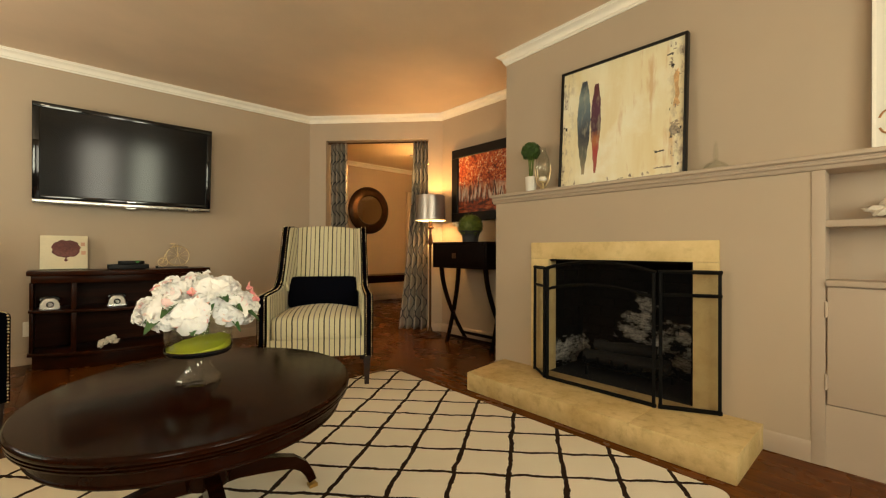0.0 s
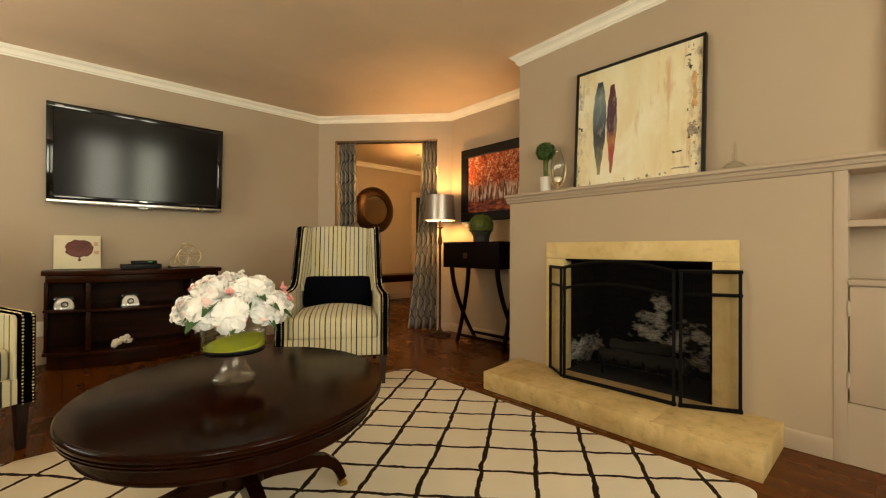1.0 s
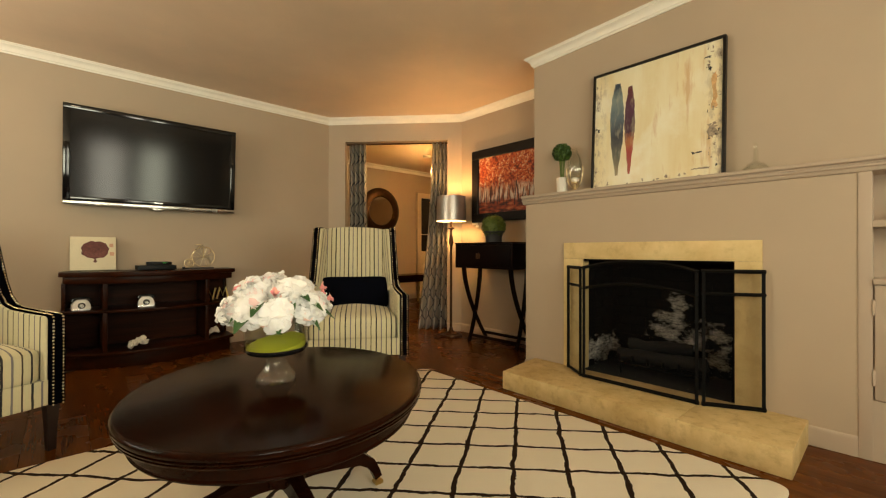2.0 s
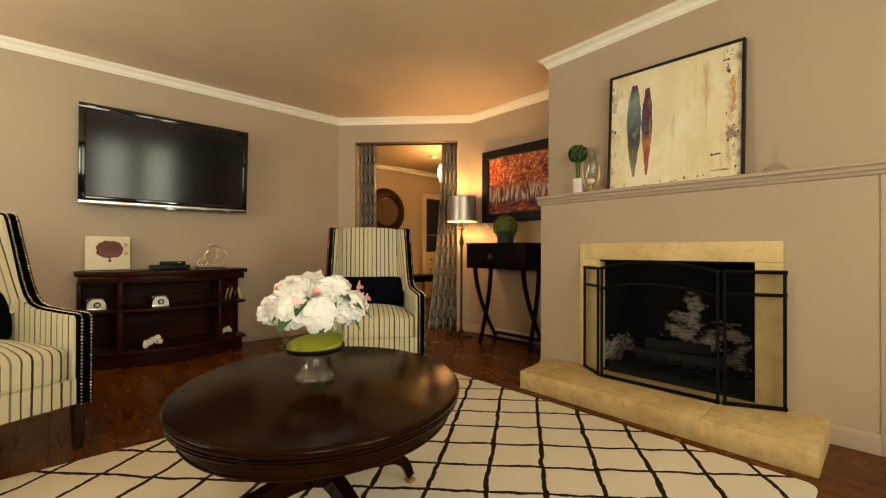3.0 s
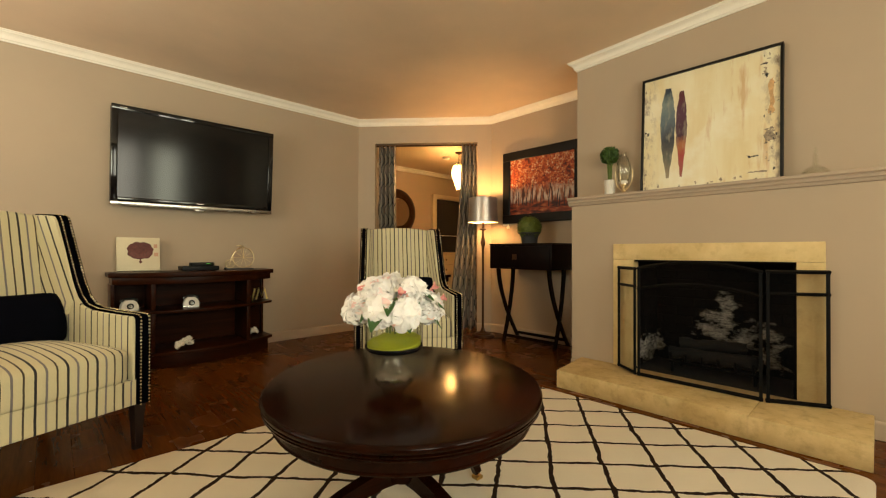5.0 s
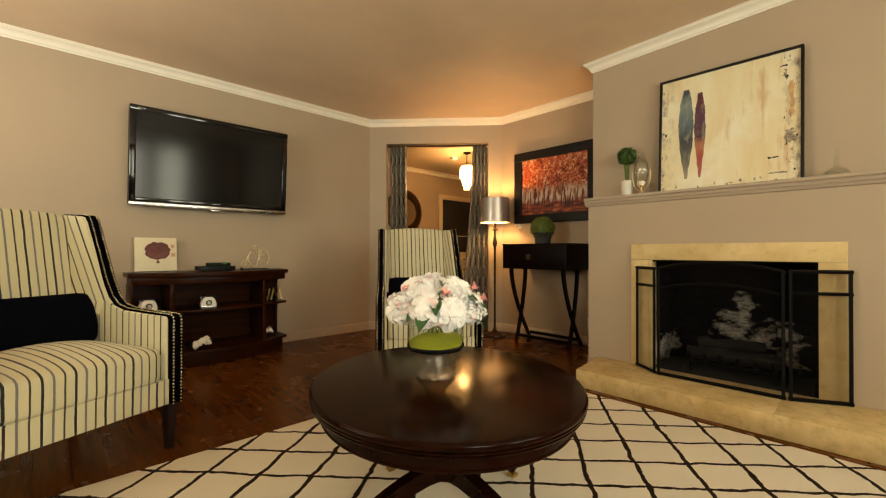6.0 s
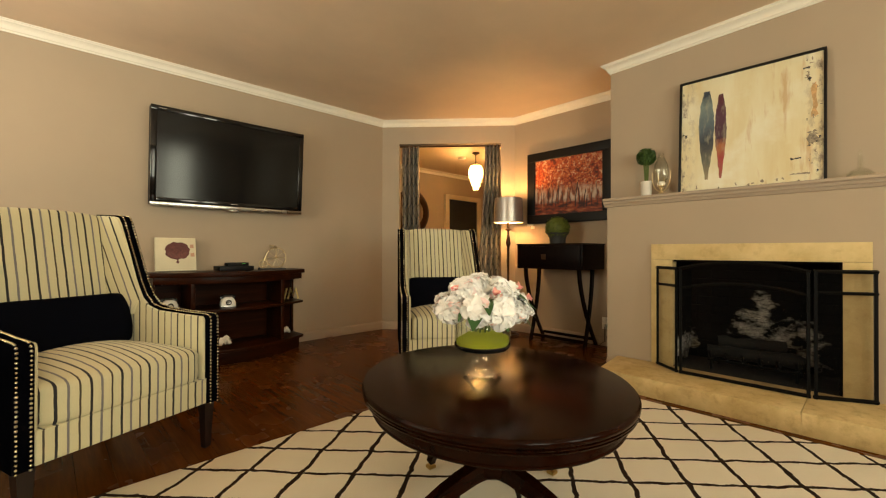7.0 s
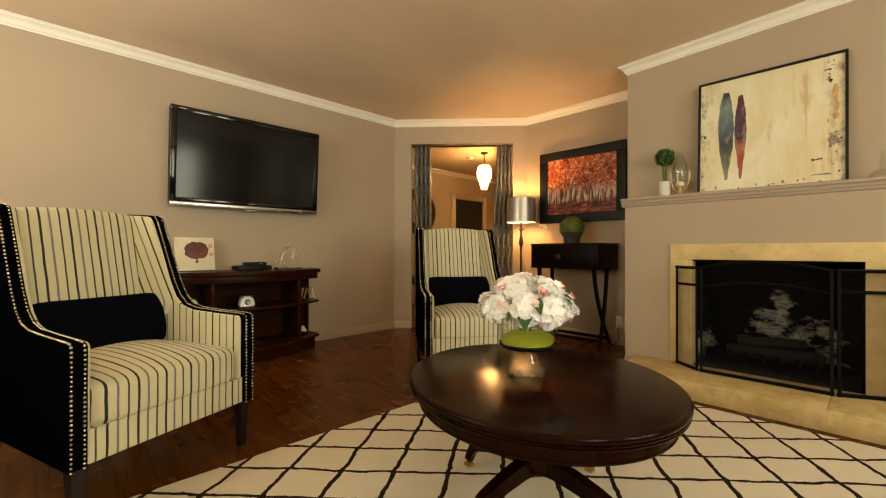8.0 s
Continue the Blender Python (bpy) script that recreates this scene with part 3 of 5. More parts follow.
crown = [(0.0, CEIL - 0.092), (0.008, CEIL - 0.092), (0.01, CEIL - 0.08), (0.018, CEIL - 0.073), (0.022, CEIL - 0.05), (0.036, CEIL - 0.03), (0.05, CEIL - 0.022), (0.052, CEIL - 0.012), (0.06, CEIL - 0.01), (0.06, CEIL - 0.001), (0.0, CEIL - 0.001)]
crown = [(o, CEIL - (CEIL - z) * 0.79) for o, z in crown]
line = [(WEST, NORTH), tuple(A), tuple(B), (EAST, 2.173), (UP, 2.173), (UP, SOUTH)]
structure("trim_crown", climb(sweep(line, crown)), "trim", "cream painted crown moulding round the ceiling", "crown moulding")
base = [(0.0, 0.001), (0.016, 0.001), (0.016, 0.072), (0.012, 0.082), (0.006, 0.09), (0.0, 0.092)]
structure("baseboard", sweep([(WEST, NORTH), tuple(A), tuple(A + (B - A) * (o0 / DLEN))], base), "built", "greige painted baseboard", "baseboard")
structure("baseboard_east", sweep([tuple(A + (B - A) * (o1 / DLEN)), tuple(B), (EAST, 2.173), (LOW, 2.122 + 0.03)][:3], base), "built", "greige painted baseboard", "baseboard")
structure("baseboard_chimney", sweep([(LOW, 0.51), (LOW, 0.342)], [(o * 0.4, z) for o, z in base]), "built", "greige painted baseboard", "baseboard")
structure("baseboard_hearth", sweep([(LOW, 2.122), (LOW, 2.045)], base), "built", "greige painted baseboard", "baseboard")

# closing walls with windows, behind the camera


def window_wall(name, m, length, openings, label):
    """A wall along local x from 0 to length, room at negative y, with windows (from, to, sill, head)."""
    bm = bmesh.new()
    x = 0.0
    for a, b, lo, hi in openings:
        box(x, a, 0, 0.14, 0, CEIL + 0.16, 0, bm)
        box(a, b, 0, 0.14, 0, lo, 0, bm)
        box(a, b, 0, 0.14, hi, CEIL + 0.16, 0, bm)
        x = b
    box(x, length, 0, 0.14, 0, CEIL + 0.16, 0, bm)
    structure(name, moved(bm, m), "wall", label, "wall")
    for a, b, lo, hi in openings:
        w = thing("window", "white painted sash window in a greige wall", "window", m, "", "structure")
        bm = box(a, a + 0.06, 0.02, 0.08, lo, hi)
        box(b - 0.06, b, 0.02, 0.08, lo, hi, 0, bm)
        box(a + 0.06, b - 0.06, 0.02, 0.08, lo, lo + 0.06, 0, bm)
        box(a + 0.06, b - 0.06, 0.02, 0.08, hi - 0.06, hi, 0, bm)
        box(a + 0.06, b - 0.06, 0.03, 0.07, (lo + hi) / 2 - 0.02, (lo + hi) / 2 + 0.02, 0, bm)
        part("window_frame", bm, "window_paint", w)
        part("window_sill", box(a - 0.05, b + 0.05, -0.05, 0.019, lo - 0.03, lo, 0.004), "window_paint", w)


window_wall("wall_west", pose(WEST, SOUTH, 0, 0, 0, 90), NORTH - SOUTH, [(4.05, 5.55, 0.8, 2.2)], "greige wall with a tall window")
# The last opening is made up, to go with the added main light.
window_wall("wall_south", pose(UP, SOUTH, 0, 0, 0, 180), UP - WEST, [(1.115, 1.565, 0.75, 2.2), (1.865, 2.365, 0.75, 2.2), (3.365, 4.465, 0.75, 2.2)], "greige wall with two tall windows and an added third")
# Unseen glowing sheets added outside, standing in for the daylit garden.
for m in (look((0.5, -4.2, 1.4), (0.5, 0, 1.4)), look((-5.2, 2.5, 1.4), (0, 2.5, 1.4))):
    bm = bmesh.new()
    bmesh.ops.create_grid(bm, x_segments=1, y_segments=1, size=2.6)
    structure("backdrop", moved(bm, m), "backdrop", "glowing pale green sheet in place of the garden beyond the windows", "backdrop", 0)
structure("ground", box(-60, 60, -60, 60, -0.3, -0.12), "lawn", "lawn outside the house", "ground", 0)

# hall behind the opening
structure("wall_hall_north", box(1.0, 6.4, 6.45, 6.57, 0, CEIL), "wall", "tan painted wall of the room beyond", "wall")
structure("wall_hall_east", box(6.4, 6.52, 2.0, 6.57, 0, CEIL), "wall", "tan painted wall of the room beyond", "wall")
structure("wall_hall_south", box(EAST + 0.12, 6.4, 2.0, 2.12, 0, CEIL), "wall", "tan painted wall of the room beyond", "wall")
structure("wall_hall_west", box(0.9, 1.0, NORTH + 0.12, 6.57, 0, CEIL), "wall", "tan painted wall of the room beyond", "wall")
structure("trim_hall_crown", sweep([(1.0, 6.45), (6.4, 6.45), (6.4, 2.12)], crown), "trim", "cream painted crown moulding of the room beyond", "crown moulding")
structure("baseboard_hall", sweep([(1.0, 6.45), (6.4, 6.45), (6.4, 2.12)], base), "built", "painted baseboard of the room beyond", "baseboard")

# ---- fireplace ----
hearth = thing("hearth", "raised pale limestone hearth with a joint across its top", "hearth")
JOINT = 0.93
for a, b in ((0.508, JOINT - 0.0006), (JOINT + 0.0006, 2.0)):
    out = [(1.925, a), (LOW - 0.001, a), (LOW - 0.001, b if b < 1.5 else 2.04), (1.925 if b < 1.5 else 1.942, b if b < 1.5 else 1.985)]
    part("stone", slab(out, 0.0, 0.115, "z", 0.004), "hearth_stone", hearth)
surround = thing("fireplace_surround", "cream limestone surround framing the firebox", "fireplace")
part("jamb_stone", box(LOW - 0.018, LOW - 0.001, FY1, 1.79, 0.115, FTOP, 0.002), "stone", surround)
part("jamb_stone", box(LOW - 0.018, LOW - 0.001, 0.68, FY0, 0.115, FTOP, 0.002), "stone", surround)
part("lintel_stone", box(LOW - 0.018, LOW - 0.001, 0.68, 1.79, FTOP + 0.001, 0.965, 0.002), "stone", surround)

part("reveal", box(LOW - 0.0175, LOW + 0.07, FY1 - 0.021, FY1 - 0.0005, 0.116, FTOP - 0.0005, 0.001), "stone", surround)

firebox = thing("firebox", "soot-blackened brick firebox with pale burnt patches", "fireplace")
bm = box(2.83, 2.86, FY0 - 0.02, FY1 + 0.02, 0, FTOP + 0.02)
box(LOW + 0.072, 2.83, FY1 - 0.012, FY1 - 0.001, 0.0, FTOP, 0, bm)
box(LOW + 0.002, 2.83, FY0 + 0.001, FY0 + 0.012, 0.0, FTOP, 0, bm)
box(LOW + 0.002, 2.83, FY0, FY1, FTOP - 0.012, FTOP - 0.001, 0, bm)
part("lining", bm, "lining", firebox)
part("floor", box(LOW + 0.001, 2.83, FY0 + 0.012, FY1 - 0.012, 0.02, 0.112), "mortar", firebox)
for row in range(11):
    y = FY0 + 0.014 - (0.1 if row % 2 else 0.0)
    z = 0.116 + row * 0.0665
    while y < FY1 - 0.02:
        a, b = max(y, FY0 + 0.014), min(y + 0.195, FY1 - 0.014)
        if b - a > 0.02:
            part("brick", box(2.824 - random.random() * 0.003, 2.832, a, b, z, z + 0.06, 0.003, None, 1), "soot", firebox)
        y += 0.203
for side, x0 in ((FY0 + 0.011, 0), (FY1 - 0.018, 0)):
    for row in range(11):
        z = 0.116 + row * 0.0665
        x = LOW + (0.074 if side > 1.2 else 0.004) + (0.1 if row % 2 else 0)
        while x < 2.8:
            part("brick", box(x, min(x + 0.195, 2.82), side, side + 0.005, z, z + 0.058, 0.002, None, 1), "soot", firebox)
            x += 0.203

grate = thing("fire_grate", "black iron grate on the firebox floor", "grate")
for i in range(6):
    y = 1.0 + i * 0.09
    part("bar", tube([(2.46, y, 0.24), (2.48, y, 0.2), (2.52, y, 0.185), (2.7, y, 0.185)], 0.009, 6), "iron", grate)
for x in (2.5, 2.68):
    part("crossbar", tube([(x, 0.98, 0.175), (x, 1.47, 0.175)], 0.008, 6), "iron", grate)
    for y in (1.0, 1.45):
        part("foot", tube([(x, y, 0.112), (x, y, 0.18)], 0.009, 6), "iron", grate)


def log(at, length, r, yaw, seed):
    rnd = random.Random(seed)
    pts = [(0, (i / 8 - 0.5) * length, rnd.uniform(-0.006, 0.006)) for i in range(9)]
    bm = tube(pts, r, 12, None, False, [rnd.uniform(0.86, 1.12) for _ in pts])
    for v in bm.verts:
        v.co += Vector([rnd.uniform(-0.004, 0.004) for _ in range(3)])
    ob = part("log", bm, "ash")
    ob.matrix_world = pose(*at, 0, 0, yaw)
    return tagged(ob, "charred grey log lying on the fire grate", "log", "logs on the grate")


log((2.54, 1.22, 0.232), 0.5, 0.042, 4, 1)
log((2.64, 1.2, 0.228), 0.42, 0.036, -8, 2)
log((2.59, 1.24, 0.302), 0.36, 0.034, 14, 3)

# folding screen: three hinged panels, the middle one arched
screen = thing("fireplace_screen", "black iron folding fireplace screen with fine wire mesh", "screen")


def screen_panel(p, q, height, rail, rise):
    """A framed panel between two floor points."""
    p, q = Vector((*p, 0.1165)), Vector((*q, 0.1165))
    w = (q - p).length

    def at(u, z):
        return p + (q - p) * u + Vector((0, 0, z))

    def top(u, h):
        return h + rise * (1 - (2 * u - 1) ** 2)
    bar = 0.0105
    bm = bmesh.new()
    n = 14
    low = [bm.verts.new(at(i / n, 0.01)) for i in range(n + 1)]
    high = [bm.verts.new(at(i / n, top(i / n, height))) for i in range(n + 1)]
    for i in range(n):
        bm.faces.new((low[i], low[i + 1], high[i + 1], high[i]))
    pan = part("panel", bm, "mesh", screen, "fine black wire mesh", 0)
    for u in (bar / w, 1 - bar / w):
        part("stile", tube([at(u, 0), at(u, top(u, height))], bar, 4), "iron", pan, "", 0)
    part("bottom_rail", tube([at(0, bar), at(1, bar)], bar, 4), "iron", pan, "", 0)
    for nm, h, r in (("top_rail", height, bar), ("cross_rail", rail, bar * 0.85)):
        part(nm, tube([at(i / 14, top(i / 14, h)) for i in range(15)], r, 4), "iron", pan, "", 0)


screen_panel((2.343, 1.745), (2.215, 1.575), 0.685, 0.57, 0.0)
screen_panel((2.212, 1.565), (2.212, 0.915), 0.685, 0.555, 0.046)
screen_panel((2.215, 0.905), (2.345, 0.66), 0.69, 0.575, 0.0)

# ---- floor boards ----
floor = structure("floor", box(WEST - 0.1, 6.5, SOUTH - 0.1, 6.6, -0.1, -0.012), "mortar", "dark cherry-stained hardwood floor", "floor")
W = 0.118
lengths = (1.3, 1.75, 2.2)
board = {}
for L in lengths:
    me = bpy.data.meshes.new("plank")
    bm = box(-W / 2 + 0.0003, W / 2 - 0.0003, -L / 2 + 0.0003, L / 2 - 0.0003, -0.012, 0.0, 0.0007, None, 1)
    bm.to_mesh(me)
    bm.free()
    me.materials.append(M["plank"])
    board[L] = me
rnd = random.Random(5)
i = 0
while WEST + (i + 0.5) * W < 6.4:
    x = WEST + (i + 0.5) * W
    y = SOUTH - 0.09
    first = True
    while y < 6.4:
        L = lengths[i % 3] if first else rnd.choice(lengths)
        L = min((k for k in lengths if y + k <= 6.9), default=lengths[0]) if y + L > 6.9 else L
        first = False
        ob = new("plank", board[L])
        ob.location = (x, y + L / 2, 0)
        ob.parent = floor
        y += L
    i += 1

# ---- rug ----
out = []
RX0, RX1, RY0, RY1, RC = -1.25, 1.835, 0.5, 2.665, 0.05
for cx, cy, a0 in ((RX1 - RC, RY1 - RC, 0), (RX0 + RC, RY1 - RC, 90), (RX0 + RC, RY0 + RC, 180), (RX1 - RC, RY0 + RC, 270)):
    out += arc(cx, cy, RC, a0, a0 + 90, 4)
rug = part("rug", slab(out, 0.001, 0.014, "z", 0.005), "rug")
rug.matrix_world = pose(0, 0, 0)
tagged(rug, "ivory shaggy rug with a hand-drawn dark brown diamond trellis", "rug")

# ---- coffee table ----
TABLE_AT, TR, TZ = (0.345, 1.607), 0.475, 0.475
OVAL = pose(0, 0, 0, 0, 0, 60) @ Matrix.Diagonal((1.055, 0.948, 1, 1))
table = thing("coffee_table", "oval dark mahogany pedestal coffee table standing on the rug", "table", pose(*TABLE_AT, 0))
prof = [(0, TZ), (TR - 0.012, TZ), (TR - 0.006, TZ - 0.001), (TR - 0.002, TZ - 0.005), (TR, TZ - 0.009), (TR, TZ - 0.015), (TR - 0.002, TZ - 0.02), (TR - 0.009, TZ - 0.0218),
        (TR - 0.002, TZ - 0.025), (TR - 0.003, TZ - 0.029), (TR - 0.011, TZ - 0.0312), (TR - 0.004, TZ - 0.034), (TR - 0.006, TZ - 0.039), (TR - 0.012, TZ - 0.042), (TR - 0.03, TZ - 0.043), (0, TZ - 0.043)]
part("tabletop", moved(lathe(prof, 96), OVAL), "mahogany", table, "", 28)
ap = TR - 0.036
part("apron", moved(lathe([(0, TZ - 0.044), (ap, TZ - 0.044), (ap, TZ - 0.078), (ap + 0.002, TZ - 0.08), (ap + 0.003, TZ - 0.084), (ap + 0.001, TZ - 0.088), (ap - 0.03, TZ - 0.09), (0, TZ - 0.09)], 96), OVAL), "mahogany", table, "", 28)
part("pedestal", lathe([(0, 0.3845), (0.12, 0.3845), (0.12, 0.37), (0.06, 0.345), (0.048, 0.32), (0.06, 0.28), (0.068, 0.24), (0.062, 0.2), (0.07, 0.18), (0.066, 0.15), (0.04, 0.135), (0, 0.13)], 32), "mahogany", table)
for k in range(4):
    yaw = -4 + 90 * k
    spine = [(0.02, 0.0, 0.165), (0.09, 0.0, 0.168), (0.16, 0, 0.158), (0.225, 0, 0.145), (0.275, 0, 0.132), (0.313, 0, 0.106), (0.336, 0, 0.07), (0.348, 0, 0.04)]
    half = [0.036, 0.036, 0.034, 0.031, 0.028, 0.025, 0.021, 0.019]
    bm = bmesh.new()
    rings = []
    for i, (p, h) in enumerate(zip(spine, half)):
        a, b = Vector(spine[max(0, i - 1)]), Vector(spine[min(len(spine) - 1, i + 1)])
        d = (b - a).normalized()
        nrm = Vector((-d.z, 0, d.x))
        c = Vector(p)
        t = h * 0.75
        rings.append([bm.verts.new(c + nrm * t * sy + Vector((0, h * 0.62 * sx, 0))) for sx, sy in ((-1, -1), (1, -1), (1, 1), (-1, 1))])
    for a, b in zip(rings, rings[1:]):
        for j in range(4):
            bm.faces.new((a[j], a[(j + 1) % 4], b[(j + 1) % 4], b[j]))
    bm.faces.new(rings[0]), bm.faces.new(rings[-1][::-1])
    bmesh.ops.bevel(bm, geom=[e for e in bm.edges if e.calc_face_angle(0) > 0.9], offset=0.005, segments=2, affect="EDGES")
    leg = part("leg", moved(bm, pose(0, 0, 0, 0, 0, yaw)), "mahogany", table, "", 40)
    cap = slab([(0.334, -0.016), (0.366, -0.014), (0.364, 0.014), (0.334, 0.016)], 0.0145, 0.029, "z", 0.004)
    part("cap", moved(cap, pose(0, 0, 0, 0, 0, yaw)), "brass", leg, "brass toe cap")

# ---- wing chairs ----


def side_outline(grow=0.0):
    """Arm and wing in profile: (depth, height), front at negative depth."""
    g = grow
    return [(-0.36 + g, 0.21 + g), (-0.36 + g, 0.600 - g), (-0.352 + g, 0.612 - g), (-0.33, 0.616 - g), (-0.2, 0.622 - g), (-0.06 + g, 0.632 - g), (0.0 + g, 0.65 - g), (0.045 + g, 0.69 - g), (0.085 + g, 0.76 - g), (0.15 + g, 0.92), (0.205 + g, 1.06 - g),
            (0.222 + g, 1.085 - g), (0.25 + g, 1.092 - g), (0.4 - g, 1.1 - g), (0.425 - g, 1.09 - g), (0.36 - g, 0.21 + g)]


def along(line, step):
    """Points at even steps on a line of points, with the way at each."""
    res, left = [], 0.0
    for a, b in zip(line, line[1:]):
        a, b = Vector(a), Vector(b)
        L = (b - a).length
        s = left
        while s < L:
            res.append((a + (b - a) * (s / L), (b - a).normalized()))
            s += step
        left = s - L
    return res


def wing_chair(m):
    chair = thing("wing_chair", "ivory pinstriped wing armchair with black sides and brass nailheads", "armchair", m, "pair of wing chairs")
    HW, TH = 0.366, 0.058

    def taper(bm):
        for v in bm.verts:
            v.co.x *= 1 - 0.22 * (v.co.y + 0.36)
        return bm
    dome = bmesh.new()
    bmesh.ops.create_icosphere(dome, subdivisions=1, radius=0.0052)
    for s in (-1, 1):
        a, b = sorted((s * HW, s * (HW - TH)))
        part("side", taper(slab(side_outline(), a, b, "x", 0.006)), "velvet", chair, "midnight black velvet side", 50)
        c, d = sorted((s * (HW - TH + 0.002), s * (HW - TH - 0.014)))
        lining = slab([(y + (0.012 if i < 3 else 0.004), z) for i, (y, z) in enumerate(side_outline(0.006))], c, d, "x", 0.006, 3)
        part("lining", taper(lining), "stripe_y", chair, "ivory pinstriped inner arm and wing", 60)
        # the wing's padding swells inwards towards the back
        pad_in, pad_out = s * (HW - TH - 0.013), s * (HW - TH - 0.001)
        pad = slab([(0.062, 0.69), (0.1, 0.77), (0.157, 0.92), (0.214, 1.055), (0.25, 1.082), (0.4, 1.09), (0.365, 0.64), (0.1, 0.6)], min(pad_in, pad_out), max(pad_in, pad_out), "x")
        for v in pad.verts:
            if abs(v.co.x - pad_in) < 0.001:
                v.co.x -= s * 0.34 * (v.co.y - 0.385 * (v.co.z - 0.77) - 0.1)
        part("wing_padding", taper(pad), "stripe_y", chair, "ivory pinstriped wing padding", 60)
        front = side_outline()[:13]
        rows = bmesh.new()
        for off in (0.011, TH - 0.011):
            for p, w in along(front, 0.0152):
                x = s * (HW - off)
                out_y, out_z = -w.y, w.x
                merge(rows, dome.copy(), Matrix.Translation((x, p.x + out_y * 0.0015, p.y + out_z * 0.0015)))
        tagged(part("nailhead_trim", taper(rows), "nail", chair, "double row of brass nailheads", 60), kind="stuff")
    dome.free()
    # seat with a crowned cushion, and its front
    w = 2 * (HW - TH) - 0.012
    seat = cushion(w, 0.66, 0.16, 9, 0.042, 10)
    part("seat", taper(moved(seat, pose(0, -0.028, 0.39))), "stripe_x", chair, "", 60)
    front = box(-w / 2 - 0.004, w / 2 + 0.004, -0.354, 0.3, 0.212, 0.325, 0.006, None, 3)
    part("seat_front", taper(front), "stripe_x", chair, "", 50)
    part("piping", tube([(-w / 2, -0.356, 0.324), (w / 2, -0.356, 0.324)], 0.0025, 6), "stripe_x", chair)
    back = cushion(w - 0.002, 0.1, 0.665, 12, 0.0, 12)
    for v in back.verts:
        if v.co.z > 0.2:
            v.co.z += 0.008 * (1 - (v.co.x / 0.28) ** 2)
        v.co.y += -0.02 * math.cos(min(1.0, abs(v.co.x) / 0.27) * math.pi / 2) if v.co.y < 0 else 0
    part("back_cushion", taper(moved(back, pose(0, 0.292, 0.757, -12.5, 0, 0))), "stripe_x", chair, "", 60)
    shell = slab([(0.3, 0.212), (0.36, 0.212), (0.425, 1.085), (0.365, 1.09)], -HW + TH + 0.002, HW - TH - 0.002, "x", 0.01)
    part("back_shell", taper(shell), "velvet", chair, "midnight black velvet back", 50)
    for sx in (-1, 1):
        for y, lean in ((-0.325, 0.0), (0.33, 0.05)):
            bm = bmesh.new()
            rings = [[bm.verts.new((sx * 0.325 * (1 - 0.2 * (y + 0.325)) + dx * h, y + lean * k + dy * h, z)) for dx, dy in ((-1, -1), (1, -1), (1, 1), (-1, 1))] for z, h, k in ((0.0, 0.014, 1), (0.1, 0.018, 0.5), (0.214, 0.024, 0))]
            for a, b in zip(rings, rings[1:]):
                for j in range(4):
                    bm.faces.new((a[j], a[(j + 1) % 4], b[(j + 1) % 4], b[j]))
            bm.faces.new(rings[0][::-1]), bm.faces.new(rings[-1])
            part("leg", bm, "leg", chair, "dark tapered wooden leg", 30)
    return chair


def lumbar_pillow(m):
    bm = cushion(0.505, 0.13, 0.235, 8.0, 0.0, 14)
    for v in bm.verts:
        f = (abs(v.co.x) / 0.23) ** 6 * (abs(v.co.z) / 0.1025) ** 2
        v.co.y *= 1 - 0.45 * min(1, f)
        v.co.x *= 1 + 0.02 * (abs(v.co.z) / 0.1)
        v.co.z *= 1 + 0.07 * (abs(v.co.x) / 0.23) ** 4
    pillow = thing("lumbar_pillow", "navy woven lumbar pillow leaning on a wing chair back", "pillow", m, "pair of navy pillows")
    part("cover", bm, "navy", pillow, "", 60)
    ring = [(0.25 * (abs(math.cos(t)) ** 0.28) * math.copysign(1, math.cos(t)), 0, 0.118 * (abs(math.sin(t)) ** 0.28) * math.copysign(1, math.sin(t))) for t in [2 * math.pi * i / 64 for i in range(64)]]
    part("seam", tube(ring, 0.003, 6, None, True), "navy", pillow)
    return pillow


CHAIR1, CHAIR2 = pose(-0.669, 3.011, 0, 0, 0, 23.6), pose(1.389, 2.938, 0, 0, 0, -31.8)
chair = wing_chair(CHAIR1)
copy_thing(chair, CHAIR2)
rest_on = pose(0.0, 0.145, 0.583, -17, 0, 0)
pillow = lumbar_pillow(CHAIR1 @ rest_on)
copy_thing(pillow, CHAIR2 @ rest_on)

# ---- television ----
tv_m = pose(0.405, 4.535, 1.655, 3.8, 0, 0)
tv = thing("television", "wall-mounted black flat television with a chrome lower edge, switched off", "television", tv_m)
HWD, HH = 0.612, 0.385
part("body", box(-HWD, HWD, 0.006, 0.07, -HH, HH, 0.012), "plastic", tv)
bm = box(-HWD, HWD, -0.012, 0.006, HH - 0.038, HH, 0.004)
box(-HWD, -HWD + 0.042, -0.012, 0.006, -HH + 0.03, HH - 0.038, 0.004, bm)
box(HWD - 0.042, HWD, -0.012, 0.006, -HH + 0.03, HH - 0.038, 0.004, bm)
box(-HWD + 0.042, HWD - 0.042, -0.012, 0.006, -HH + 0.03, -HH + 0.062, 0.004, bm)
part("bezel", bm, "bezel", tv, "glossy piano-black bezel")
part("screen", box(-HWD + 0.042, HWD - 0.042, -0.004, 0.0055, -HH + 0.062, HH - 0.038), "screen", tv, "dark matte screen")
part("trim", box(-HWD, HWD, -0.016, 0.02, -HH - 0.002, -HH + 0.028, 0.006), "chrome", tv, "satin chrome lower trim")
